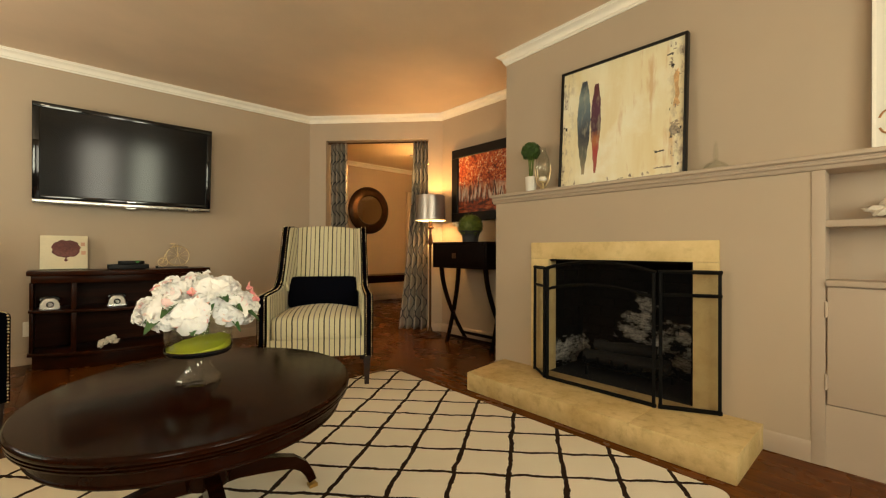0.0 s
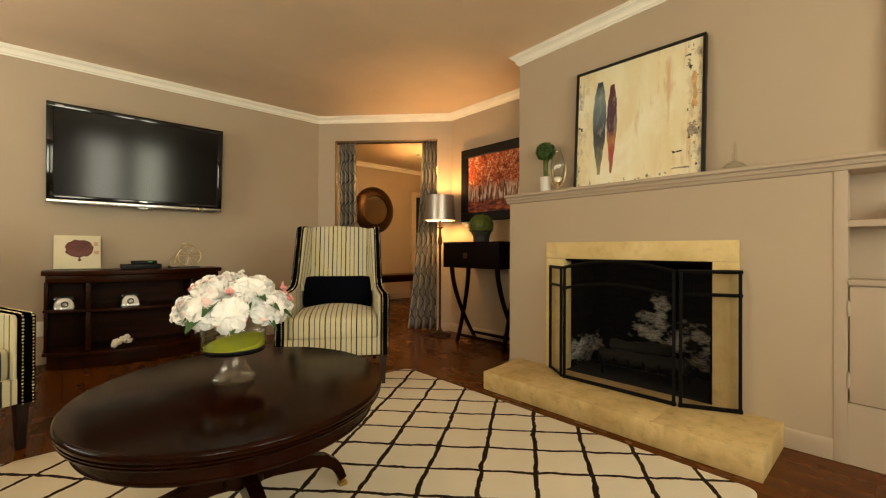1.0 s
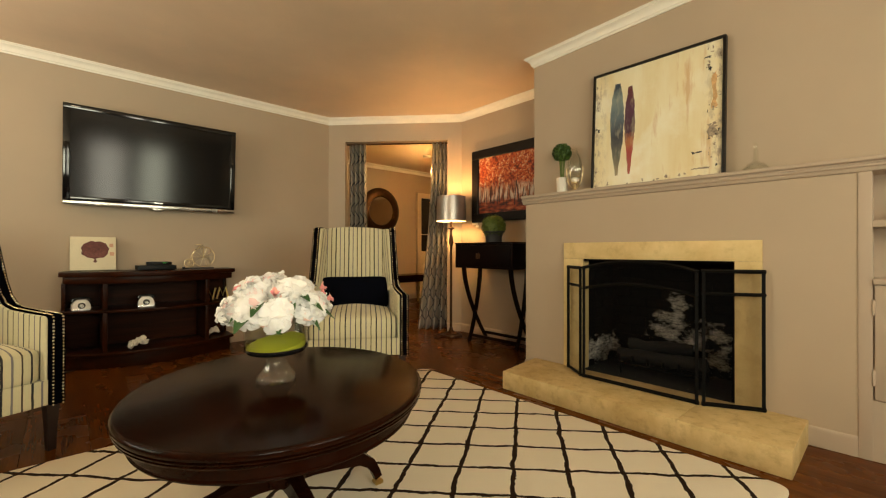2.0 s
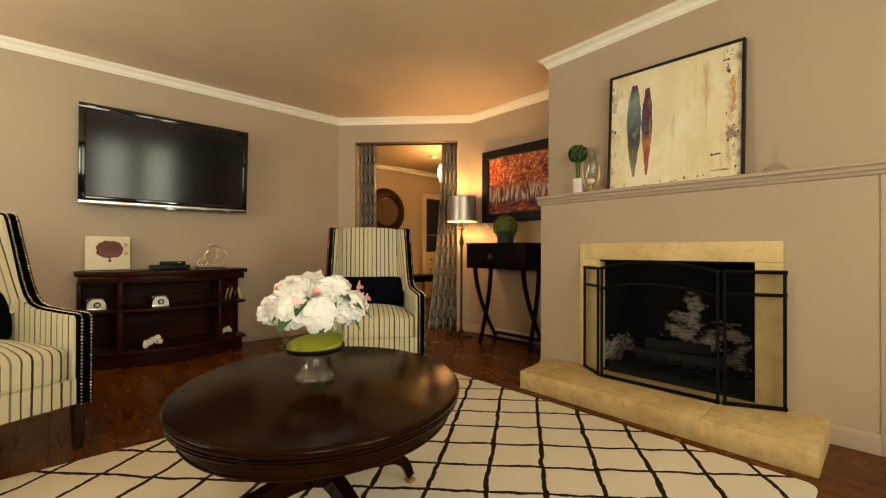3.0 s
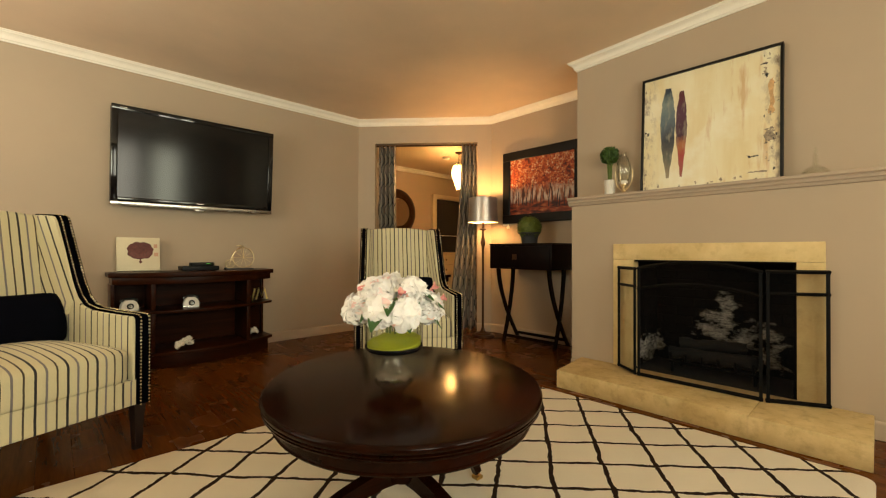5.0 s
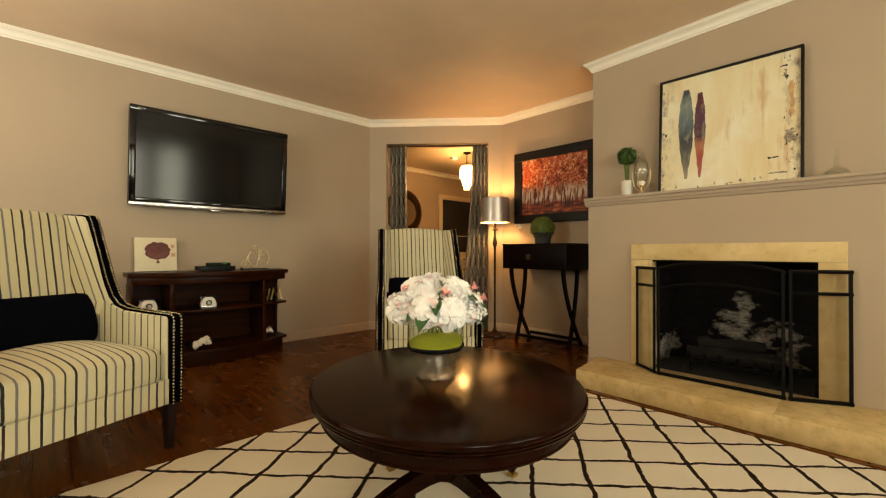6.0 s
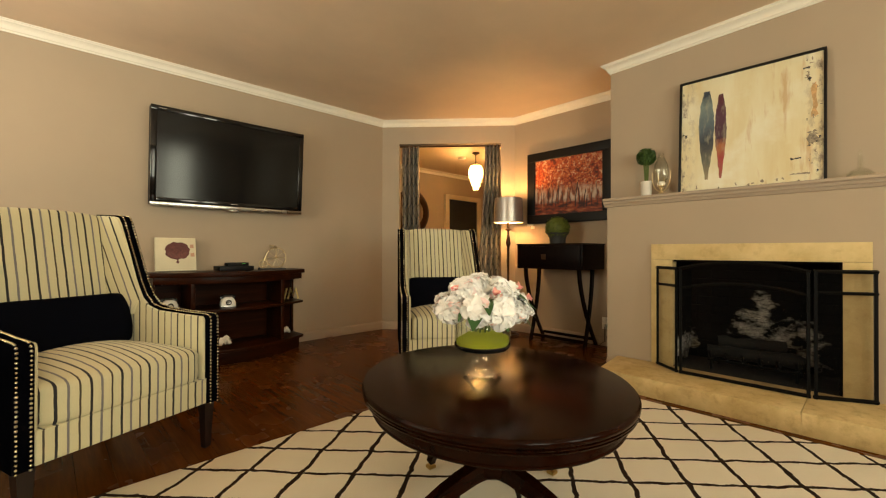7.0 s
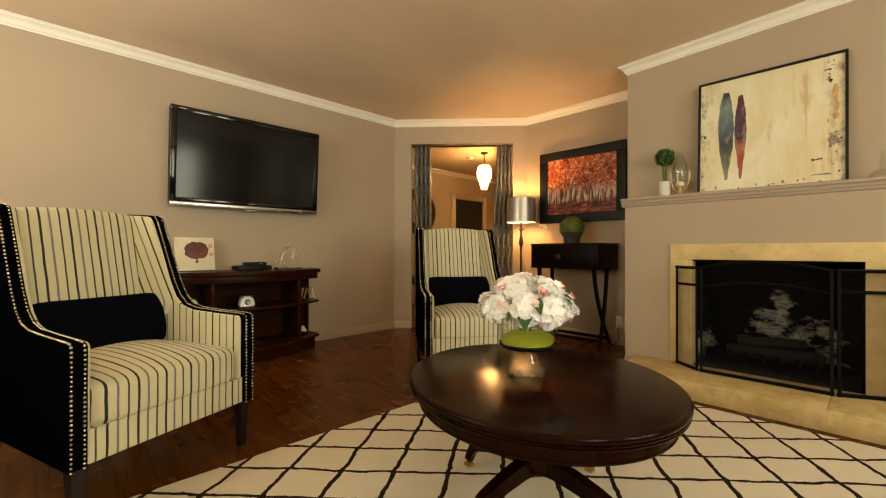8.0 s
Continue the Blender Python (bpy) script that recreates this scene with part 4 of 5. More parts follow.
part("power_button", slab([(-0.045, -HH - 0.003), (0.045, -HH - 0.003), (0.028, -HH - 0.018), (-0.028, -HH - 0.018)], -0.012, 0.015, "y", 0.002), "chrome", tv)
part("badge", box(-0.03, 0.03, -0.0135, -0.011, -HH + 0.043, -HH + 0.049), "chrome", tv)
part("badge", box(-HWD + 0.05, -HWD + 0.1, -0.0135, -0.011, HH - 0.022, HH - 0.017), "chrome", tv)
part("wall_bracket", box(-0.2, 0.2, 0.07, 0.125, -0.2, 0.2, 0.004), "iron", tv)

# ---- credenza under the television ----
cred = thing("credenza", "dark mahogany bow-front credenza with open shelves against the wall", "sideboard")
CX0, CX1, CBACK = -0.215, 0.972, 4.655


def bow(x0, x1, edge, belly, n=18, back=CBACK):
    """Plan outline with a swelling front."""
    pts = []
    for i in range(n + 1):
        u = i / n
        x = x0 + (x1 - x0) * u
        k = (2 * (x - CX0) / (CX1 - CX0) - 1)
        pts.append((x, edge - belly * (1 - k * k)))
    return pts + [(x1, back), (x0, back)]


part("top", slab(bow(CX0 - 0.012, CX1 + 0.014, 4.40, 0.2), 0.708, 0.744, "z", 0.008, 3), "cherry", cred, "", 30)
part("frieze", slab(bow(CX0 + 0.012, CX1 - 0.012, 4.425, 0.2), 0.655, 0.707, "z", 0.002), "cherry", cred, "", 30)
part("shelf", slab(bow(CX0 - 0.002, CX1 + 0.002, 4.415, 0.2), 0.43, 0.452, "z", 0.006), "cherry", cred, "", 30)
part("shelf", slab(bow(CX0 - 0.006, CX1 + 0.006, 4.41, 0.2), 0.105, 0.13, "z", 0.006), "cherry", cred, "", 30)
part("plinth", slab(bow(CX0 + 0.02, CX1 - 0.02, 4.46, 0.2), 0.001, 0.104, "z", 0.004), "cherry", cred, "", 30)
part("back_panel", box(CX0 + 0.01, CX1 - 0.01, 4.635, 4.654, 0.131, 0.654), "cherry", cred)
for x, wd in ((CX0 + 0.004, 0.022), (0.022, 0.03), (0.717, 0.03)):
    k = 2 * (x + wd / 2 - CX0) / (CX1 - CX0) - 1
    yf = 4.43 - 0.2 * (1 - k * k)
    for z0, z1 in ((0.131, 0.429), (0.453, 0.654)):
        part("divider", box(x, x + wd, yf, 4.634, z0, z1, 0.003), "cherry", cred)
part("divider", box(CX1 - 0.03, CX1 - 0.008, 4.6, 4.634, 0.131, 0.654, 0.002), "cherry", cred)

# things on the credenza
print_m = pose(-0.02, 4.58, 0.7445, -9, 0, 0)
canvas = thing("canvas_print", "cream square canvas print of a maroon leaf, leaning on the wall", "picture", print_m)
part("canvas", box(-0.142, 0.142, -0.012, 0.012, 0.0, 0.275, 0.003), "cream_canvas", canvas)
blob = []
for i in range(40):
    t = 2 * math.pi * i / 40
    r = 1 + 0.035 * math.sin(11 * t) + 0.03 * math.sin(7 * t + 1) + 0.07 * abs(math.sin(2 * t))
    blob.append((0.01 + 0.084 * r * math.cos(t), 0.168 + 0.069 * r * math.sin(t)))
part("leaf_motif", slab(blob, -0.0145, -0.0115, "y"), "maroon", canvas)
part("lower_leaf_motif", slab([(0.01 + 0.07 * math.cos(a), 0.15 + 0.045 * math.sin(a) if a > math.pi else 0.15 + 0.012 * math.sin(a * 3)) for a in [2 * math.pi * i / 28 for i in range(28)]], -0.0155, -0.0143, "y"), "maroon_pale", canvas)
part("stalk_motif", slab([(0.004, 0.105), (0.016, 0.105), (0.014, 0.085), (0.024, 0.076), (0.01, 0.062), (-0.004, 0.076), (0.006, 0.085)], -0.0145, -0.0115, "y"), "maroon", canvas)
part("stamp_motif", box(0.102, 0.13, -0.014, -0.0115, 0.12, 0.15), "soft_red", canvas)
part("stamp_motif", box(0.1, 0.125, -0.0135, -0.0115, 0.19, 0.22), "soft_red", canvas)
part("edge", box(-0.142, 0.142, -0.014, -0.0115, 0.0, 0.004), "black_frame", canvas)

receiver = thing("media_receiver", "flat black media receiver standing on the credenza", "receiver", pose(0.38, 4.47, 0.7445))
part("case", box(-0.135, 0.135, -0.09, 0.09, 0.004, 0.04, 0.004), "plastic", receiver)
for sx in (-0.11, 0.11):
    part("foot", moved(lathe([(0, 0), (0.01, 0), (0.01, 0.004), (0, 0.004)], 12), pose(sx, -0.06, 0)), "plastic", receiver)
router = thing("streaming_box", "small rounded black streaming box on the receiver", "streaming box", pose(0.4, 4.46, 0.7848))
part("case", slab([(0.09 * math.copysign(abs(math.cos(t)) ** 0.5, math.cos(t)), 0.06 * math.copysign(abs(math.sin(t)) ** 0.5, math.sin(t))) for t in [2 * math.pi * i / 40 for i in range(40)]], 0, 0.028, "z", 0.006), "plastic", router)
part("indicator", box(0.02, 0.05, -0.0615, -0.0595, 0.017, 0.02), "green_led", router, "small green indicator light")
adapter = part("sensor_puck", box(-0.009, 0.009, -0.01, 0.01, 0, 0.022, 0.004), "plastic")
adapter.matrix_world = pose(0.575, 4.43, 0.7442)
tagged(adapter, "small black infrared sensor on the credenza", "sensor")

bike = thing("wire_bicycle", "gilt wire model bicycle on a thin slate base", "ornament", pose(0.7, 4.46, 0.7445, 0, 0, -6))
part("base", box(-0.115, 0.115, -0.03, 0.03, 0, 0.012, 0.002), "pot", bike)


def hoop(cx, cz, r, y=0.0):
    return [(cx + r * math.cos(2 * math.pi * i / 36), y, cz + r * math.sin(2 * math.pi * i / 36)) for i in range(36)]


for cx, cz, r in ((0.035, 0.107, 0.088), (-0.075, 0.052, 0.036)):
    wheel = part("wheel", tube(hoop(cx, cz, r), 0.0042, 6, None, True), "wire", bike)
    for i in range(10):
        t = 2 * math.pi * i / 10
        part("spoke", tube([(cx, 0, cz), (cx + r * math.cos(t), 0, cz + r * math.sin(t))], 0.0018, 4), "wire", wheel)
part("frame", tube([(-0.075, 0, 0.052), (-0.06, 0, 0.115), (-0.03, 0, 0.165), (0.01, 0, 0.205), (0.035, 0, 0.2), (0.035, 0, 0.107)], 0.004, 6), "wire", bike)
part("handlebar", tube([(0.03, -0.04, 0.2), (0.03, -0.02, 0.212), (0.03, 0.02, 0.212), (0.03, 0.04, 0.2)], 0.0025, 6), "wire", bike)
part("saddle", moved(cushion(0.045, 0.022, 0.012, 3, 0, 4), pose(-0.005, 0, 0.215)), "wire", bike)


def phone_model(m):
    ob = thing("telephone_ornament", "small white and chrome rotary telephone with black cradle on a shelf", "ornament", m, "telephones on the credenza")
    body = slab([(-0.052, 0), (0.052, 0), (0.056, 0.015), (0.053, 0.045), (0.04, 0.07), (0.022, 0.082), (-0.022, 0.082), (-0.04, 0.07), (-0.053, 0.045), (-0.056, 0.015)], -0.035, 0.035, "y", 0.008, 3)
    part("body", body, "white_ceramic", ob, "", 60)
    dial = part("dial", moved(lathe([(0, 0.004), (0.021, 0.004), (0.023, 0), (0, 0)], 24), pose(0, -0.0345, 0.038, 90)), "black_glaze", ob, "black rotary dial")
    part("hub", moved(lathe([(0, 0.004), (0.013, 0.004), (0.015, 0), (0, 0)], 20), pose(0, -0.0385, 0.038, 90)), "chrome", dial)
    part("handset", tube([(-0.05, 0, 0.072), (-0.046, 0, 0.085), (-0.025, 0, 0.095), (0.025, 0, 0.095), (0.046, 0, 0.085), (0.05, 0, 0.072)], 0.0085, 8, None, False, [1.4, 1.3, 0.8, 0.8, 1.3, 1.4]), "black_glaze", ob, "black handset")
    part("base_band", slab([(-0.058, 0.0), (0.058, 0.0), (0.0585, 0.012), (-0.0585, 0.012)], -0.037, 0.037, "y", 0.003), "chrome", ob, "chrome base band")
    for sx in (-1, 1):
        part("cradle", tube([(sx * 0.03, 0, 0.07), (sx * 0.032, 0, 0.088)], 0.005, 8), "chrome", ob, "chrome cradle post")
    return ob


phone = phone_model(pose(-0.1, 4.41, 0.4525, 0, 0, 6))
copy_thing(phone, pose(0.3, 4.36, 0.4525, 0, 0, -4))


def coral(name, m, size, seed, label, flat=1.0):
    """A knobbly lump of branching coral."""
    rnd = random.Random(seed)
    bm = bmesh.new()
    for _ in range(70):
        one = bmesh.new()
        bmesh.ops.create_icosphere(one, subdivisions=2, radius=1)
        r = size * rnd.uniform(0.05, 0.15)
        for v in one.verts:
            v.co *= 1 + rnd.uniform(-0.2, 0.2)
        x, y = rnd.uniform(-0.5, 0.5) * size, rnd.uniform(-0.3, 0.3) * size
        z = max(r * 0.8, (0.12 + 0.5 * (x / size + 0.5) + rnd.uniform(-0.12, 0.12)) * size * (0.45 if x > 0.36 * size else 1.0))
        merge(bm, one, Matrix.LocRotScale((x, y, z), Euler((rnd.random() * 3, rnd.random() * 3, 0)), (r * rnd.uniform(1.0, 2.0), r * 0.8, r * 0.8)))
    lo = min(v.co.z for v in bm.verts)
    moved(bm, Matrix.Diagonal((1, 1, flat, 1)) @ Matrix.Translation((0, 0, -lo)))
    ob = part(name, bm, "coral", None, "", 20)
    ob.matrix_world = m
    return tagged(ob, label, "coral")


coral("coral_piece", pose(0.235, 4.29, 0.1305), 0.115, 1, "bleached white coral piece on the lower shelf")
coral("coral_piece", pose(0.815, 4.47, 0.1305), 0.085, 2, "small bleached coral piece on the lower shelf")
coral("coral_piece", pose(2.465, 0.05, 1.0445, 0, 0, 90), 0.2, 3, "long bleached coral cluster on the built-in shelf", 0.55)
coral("coral_piece", pose(2.46, 0.005, 0.7905, 0, 0, 90), 0.11, 4, "bleached coral piece on the cupboard ledge", 0.7)

zig = thing("gold_letters", "polished gold zigzag ornament on the credenza shelf", "ornament", pose(0.84, 4.45, 0.4525) @ Matrix.Diagonal((1.15, 1, 1.3, 1)))
for dx, flip in ((-0.05, 1), (0.046, -1)):
    zs = [0.083, 0.004, 0.06, 0.004, 0.083]
    pts = [(dx + (i - 2) * 0.022, 0, z if flip > 0 else 0.087 - z) for i, z in enumerate(zs)]
    part("letter_shape", moved(tube(pts, 0.0095, 4), pose(0, 0, 0.0045)), "gold", zig)

plate = thing("wall_socket", "white double wall socket plate", "socket", pose(EAST, 2.47, 0.22))
part("plate", box(-0.005, 0.0, -0.036, 0.036, -0.058, 0.058, 0.002), "plate", plate)
for z in (-0.022, 0.022):
    part("outlet", box(-0.0075, -0.004, -0.016, 0.016, z - 0.014, z + 0.014, 0.003), "plate", plate)
plug = thing("plug", "white plug with a cord in the wall socket", "plug", pose(EAST - 0.0075, 2.47, 0.198))
part("body", box(-0.03, 0, -0.014, 0.014, -0.012, 0.012, 0.004), "plate", plug)
copy_thing(plate, pose(-0.222, NORTH, 0.28, 0, 0, 90))

# ---- vase of peonies on the coffee table ----
VX, VY, VZ = 0.325, 1.637, TZ + 0.0005
BLOOM_LIFT = 0.05
vase = thing("footed_vase", "clear glass footed bowl vase with a dark base ring", "vase", pose(VX, VY, VZ))
FOOT = 0.091  # height of the foot under the bowl
RAISE = Matrix.Translation((0, 0, FOOT - 0.0755))
foot = [(0.0, 0.004), (0.05, 0.003), (0.06, 0.0), (0.0635, 0.004), (0.0625, 0.011), (0.055, 0.018), (0.044, 0.03), (0.036, 0.045), (0.031, 0.06), (0.03, 0.07), (0.036, 0.0745), (0.02, 0.0752)]
bm = lathe(foot, 48)
for v in bm.verts:
    r = math.hypot(v.co.x, v.co.y)
    k = 1 + 0.07 * min(1.0, r / 0.06) * math.cos(8 * math.atan2(v.co.y, v.co.x)) * (v.co.z < 0.04)
    v.co.x, v.co.y = v.co.x * k, v.co.y * k
moved(bm, Matrix.Diagonal((1, 1, FOOT / 0.0755, 1)))
part("foot", bm, "thin_glass", vase, "clear fluted glass foot", 60)
R = 0.098
part("bowl", moved(lathe([(0, 0.0755), (0.06, 0.0765), (0.088, 0.082), (R, 0.096), (R + 0.003, 0.2), (R + 0.001, 0.202), (R - 0.002, 0.2), (R - 0.0045, 0.096), (0.084, 0.087), (0, 0.085)], 56), RAISE), "thin_glass", vase, "", 50)
part("base_ring", moved(lathe([(0.06, 0.0755), (0.0885, 0.081), (R + 0.0012, 0.093), (R + 0.0012, 0.099), (R + 0.0004, 0.099), (R + 0.0004, 0.0955), (0.0882, 0.0818), (0.06, 0.0763)], 56, True), RAISE), "black_glaze", vase)
bm = lathe([(0, 0.0865), (0.08, 0.089), (R - 0.006, 0.1), (R - 0.006, 0.118), (0.05, 0.122), (0, 0.123)], 40)
for v in bm.verts:
    if v.co.z > 0.11:
        v.co.z += 0.02 * v.co.x / R - 0.008 + 0.004 * noise.noise(v.co * 60)
filler = part("vase_filler", moved(bm, RAISE), "lime", None, "", 40)
filler.matrix_world = pose(VX, VY, VZ, 0, 0, 20)
tagged(filler, "lime green moss filler inside the glass vase", "filler")

bouquet = thing("peony_bouquet", "full bouquet of white and blush silk peonies in the vase", "flowers", pose(VX, VY, VZ + BLOOM_LIFT))


def petal(bm, m, length, width, curl, ruffle, rnd):
    """One cupped petal with a ruffled lip."""
    nu, nv = 3, 7
    grid = []
    ph = rnd.uniform(0, 6)
    for i in range(nu + 1):
        u = i / nu
        row = []
        for j in range(nv + 1):
            s = j / nv * 2 - 1
            wd = width * (0.25 + 0.95 * math.sin(math.pi * min(1, 0.12 + 0.72 * u)) ** 0.8)
            x = s * wd * 0.5
            z = length * u * (1 - 0.16 * s * s * u)
            y = curl * (u * u) * length - 0.22 * wd * s * s + ruffle * u * u * (math.sin(5 * s + ph) + 0.6 * math.sin(11 * s + 2 * ph))
            row.append(bm.verts.new(m @ Vector((x, y, z))))
        grid.append(row)
    for i in range(nu):
        for j in range(nv):
            bm.faces.new((grid[i][j], grid[i][j + 1], grid[i + 1][j + 1], grid[i + 1][j]))


def bloom(at, aim, size, seed):
    """A full ruffled head: short frilled petals set all over a ball, upright in the middle and laid back towards the rim."""
    rnd = random.Random(seed)
    bm = bmesh.new()
    count = 92
    for k in range(count):
        u = (k + 0.5) / count
        tilt = math.degrees(math.acos(1 - 1.45 * u)) + rnd.uniform(-7, 7)
        m = pose(0, 0, 0, 0, 0, k * 137.5 + rnd.uniform(-14, 14)) @ pose(0, 0, 0, -tilt, 0, 0)
        root = size * rnd.uniform(0.4, 0.56)
        m = m @ pose(0, 0, root, rnd.uniform(-62, -28), rnd.uniform(-14, 14), 0)
        petal(bm, m, size * rnd.uniform(0.34, 0.52), size * rnd.uniform(0.4, 0.6), rnd.uniform(0.1, 0.6), size * rnd.uniform(0.05, 0.11), rnd)
    core = bmesh.new()
    bmesh.ops.create_icosphere(core, subdivisions=2, radius=size * 0.52)
    merge(bm, core, Matrix.Translation((0, 0, size * 0.08)))
    turn = Vector(aim).to_track_quat("Z", "Y").to_matrix().to_4x4()
    part("peony", moved(bm, Matrix.Translation(at) @ turn), "petal", bouquet, "", 0).data.shade_smooth()


rnd = random.Random(11)
ring = [(0.0, 0.02, 0.30, 0.075), (0.085, 0.0, 0.28, 0.07), (-0.085, 0.01, 0.285, 0.072), (0.02, -0.085, 0.275, 0.075), (-0.02, 0.09, 0.28, 0.068), (0.115, 0.07, 0.245, 0.064),
        (-0.11, -0.075, 0.235, 0.072), (0.135, -0.045, 0.235, 0.068), (-0.05, -0.125, 0.225, 0.072), (0.075, -0.115, 0.23, 0.068), (-0.14, 0.03, 0.23, 0.066), (-0.09, 0.115, 0.235, 0.064), (0.05, 0.13, 0.235, 0.064), (0.155, 0.02, 0.2, 0.055)]
for k, (x, y, z, s) in enumerate(ring):
    d = Vector((x * 1.15, y * 1.15, (z - 0.17) * 1.1))
    bloom((x * 0.93, y * 0.93, z - 0.035 - (0.006 if z < 0.24 else 0.0)), d, s * 0.88, 40 + k)


def leaf_blade(bm, base, tip, width, sag):
    a, b = Vector(base), Vector(tip)
    d = b - a
    side = d.cross(Vector((0, 0, 1))).normalized()
    n = 7
    rows = []
    for i in range(n + 1):
        u = i / n
        w = width * math.sin(math.pi * min(0.98, 0.06 + 0.94 * u)) ** 0.8 * 0.5
        c = a + d * u + Vector((0, 0, sag * math.sin(math.pi * u)))
        rows.append([bm.verts.new(c - side * w + Vector((0, 0, w * 0.35))), bm.verts.new(c), bm.verts.new(c + side * w + Vector((0, 0, w * 0.35)))])
    for p, q in zip(rows, rows[1:]):
        for j in range(2):
            bm.faces.new((p[j], p[j + 1], q[j + 1], q[j]))


for k in range(15):
    t = 2 * math.pi * k / 15 + rnd.uniform(-0.2, 0.2)
    r1 = rnd.uniform(0.11, 0.185)
    z1 = rnd.uniform(0.125, 0.2)
    bm = bmesh.new()
    leaf_blade(bm, (0.06 * math.cos(t), 0.06 * math.sin(t), 0.215), (r1 * math.cos(t), r1 * math.sin(t), z1), rnd.uniform(0.035, 0.055), 0.02)
    part("leaf", bm, "leaf", bouquet)
for k, (x, y, z) in enumerate(((0.15, -0.06, 0.258), (0.175, -0.01, 0.232), (0.16, -0.1, 0.222), (-0.045, -0.1, 0.252), (-0.125, 0.02, 0.262), (-0.02, -0.15, 0.175))):
    bm = bmesh.new()
    for j in range(6):
        petal(bm, pose(0, 0, 0, 0, 0, 60 * j + rnd.uniform(-15, 15)) @ pose(0, 0.002, -0.012, -rnd.uniform(8, 24), 0, 0), rnd.uniform(0.018, 0.026), 0.016, 0.3, 0.002, rnd)
    part("bud", moved(bm, Matrix.Translation((x * 0.93, y * 0.93, z)) @ Vector((x, y, z - 0.14)).to_track_quat("Z", "Y").to_matrix().to_4x4()), "bud", bouquet, "coral pink half-open peony bud")
for k, (a, b, w) in enumerate((((0.03, -0.06, 0.215), (0.085, -0.165, 0.19), 0.05), ((0.02, -0.08, 0.22), (0.045, -0.155, 0.222), 0.045), ((0.07, -0.06, 0.19), (0.15, -0.12, 0.15), 0.055), ((-0.02, -0.07, 0.19), (-0.05, -0.15, 0.13), 0.055), ((-0.08, -0.05, 0.19), (-0.16, -0.1, 0.14), 0.06))):
    bm = bmesh.new()
    leaf_blade(bm, a, b, w, 0.015)
    part("leaf", bm, "leaf", bouquet)
for k in range(9):
    t = 2 * math.pi * k / 9
    part("stem", tube([(0.025 * math.cos(t), 0.025 * math.sin(t), 0.105), (0.03 * math.cos(t + 0.4), 0.03 * math.sin(t + 0.4), 0.17), (0.07 * math.cos(t), 0.07 * math.sin(t), 0.23)], 0.004, 6), "stem", bouquet)

# ---- painting on the mantel ----
lean = math.degrees(math.atan2(0.045, 0.79))
art = thing("mantel_painting", "large cream abstract canvas in a thin black frame on the mantel", "painting", pose(2.482, 1.253, 1.3225, 0, lean, 0))
HWA, HA = 0.39, 0.798
part("canvas", box(-0.004, 0.012, -HWA + 0.014, HWA - 0.014, 0.014, HA - 0.014), "art", art).matrix_local = pose(0, 0, 0)
art.children[0].data.transform(Matrix.Translation((0, 0, -HA / 2)))
art.children[0].matrix_local = pose(0, 0, HA / 2)
for nm, b in (("frame_rail", (-HWA, HWA, 0, 0.014)), ("frame_rail", (-HWA, HWA, HA - 0.014, HA)), ("frame_stile", (-HWA, -HWA + 0.014, 0.0141, HA - 0.0141)), ("frame_stile", (HWA - 0.014, HWA, 0.0141, HA - 0.0141))):
    part(nm, box(-0.018, 0.022, *b, 0.002), "black_frame", art)


def dab(outline, material, depth):
    part("colour_patch", slab(outline, -0.0045 - depth, -0.0035, "x"), material, art)


def ragged(points, seed, amount=0.006, n=5):
    rnd = random.Random(seed)
    res = []
    for a, b in zip(points, points[1:] + points[:1]):
        for i in range(n):
            u = i / n
            res.append((a[0] + (b[0] - a[0]) * u + rnd.uniform(-amount, amount), a[1] + (b[1] - a[1]) * u + rnd.uniform(-amount, amount)))
    return res


# two tapering upright colour blocks
for y0, w, top, tone in ((0.222, 0.047, 0.7, "cool_block"), (0.138, 0.035, 0.66, "warm_block")):
    dab(ragged([(y0 - w * 0.34, top), (y0 + w * 0.34, top), (y0 + w * 0.8, top - 0.1), (y0 + w, top - 0.24), (y0 + w * 0.8, 0.3), (y0 + w * 0.1, 0.085), (y0 - w * 0.2, 0.085), (y0 - w * 0.8, 0.3), (y0 - w, top - 0.24), (y0 - w * 0.75, top - 0.1)], int(w * 1000), 0.0025, 7), tone, 0.0012)
# scraped and flaked marks, mostly along the edges
rnd = random.Random(77)
for k in range(46):
    if k < 26:
        y, z = -rnd.uniform(0.3, 0.372), rnd.uniform(0.03, 0.76)
    elif k < 36:
        y, z = rnd.uniform(-0.3, 0.36), rnd.uniform(0.016, 0.04)
    else:
        y, z = rnd.uniform(0.345, 0.372), rnd.uniform(0.03, 0.76)
    w, h = rnd.uniform(0.003, 0.014), rnd.uniform(0.002, 0.02)
    dab(ragged([(y - w / 2, z - h / 2), (y + w / 2, z - h / 2), (y + w / 2, z + h / 2), (y - w / 2, z + h / 2)], 20 + k, min(w, h) * 0.45, 4), rnd.choice(("pot", "scuff", "scuff")), 0.0006)
for y, z, w, h, tone in ((-0.325, 0.26, 0.04, 0.07, "scuff"), (-0.25, 0.155, 0.05, 0.01, "pot"), (-0.27, 0.06, 0.09, 0.008, "scuff"), (-0.335, 0.5, 0.022, 0.2, "ochre"), (-0.3, 0.7, 0.03, 0.008, "pot")):
    dab(ragged([(y - w / 2, z - h / 2), (y + w / 2, z - h / 2), (y + w / 2, z + h / 2), (y - w / 2, z + h / 2)], int(900 * z), min(w, h) * 0.4, 7), tone, 0.0005)

# ---- small things on the mantel ----
MZ = 1.3225


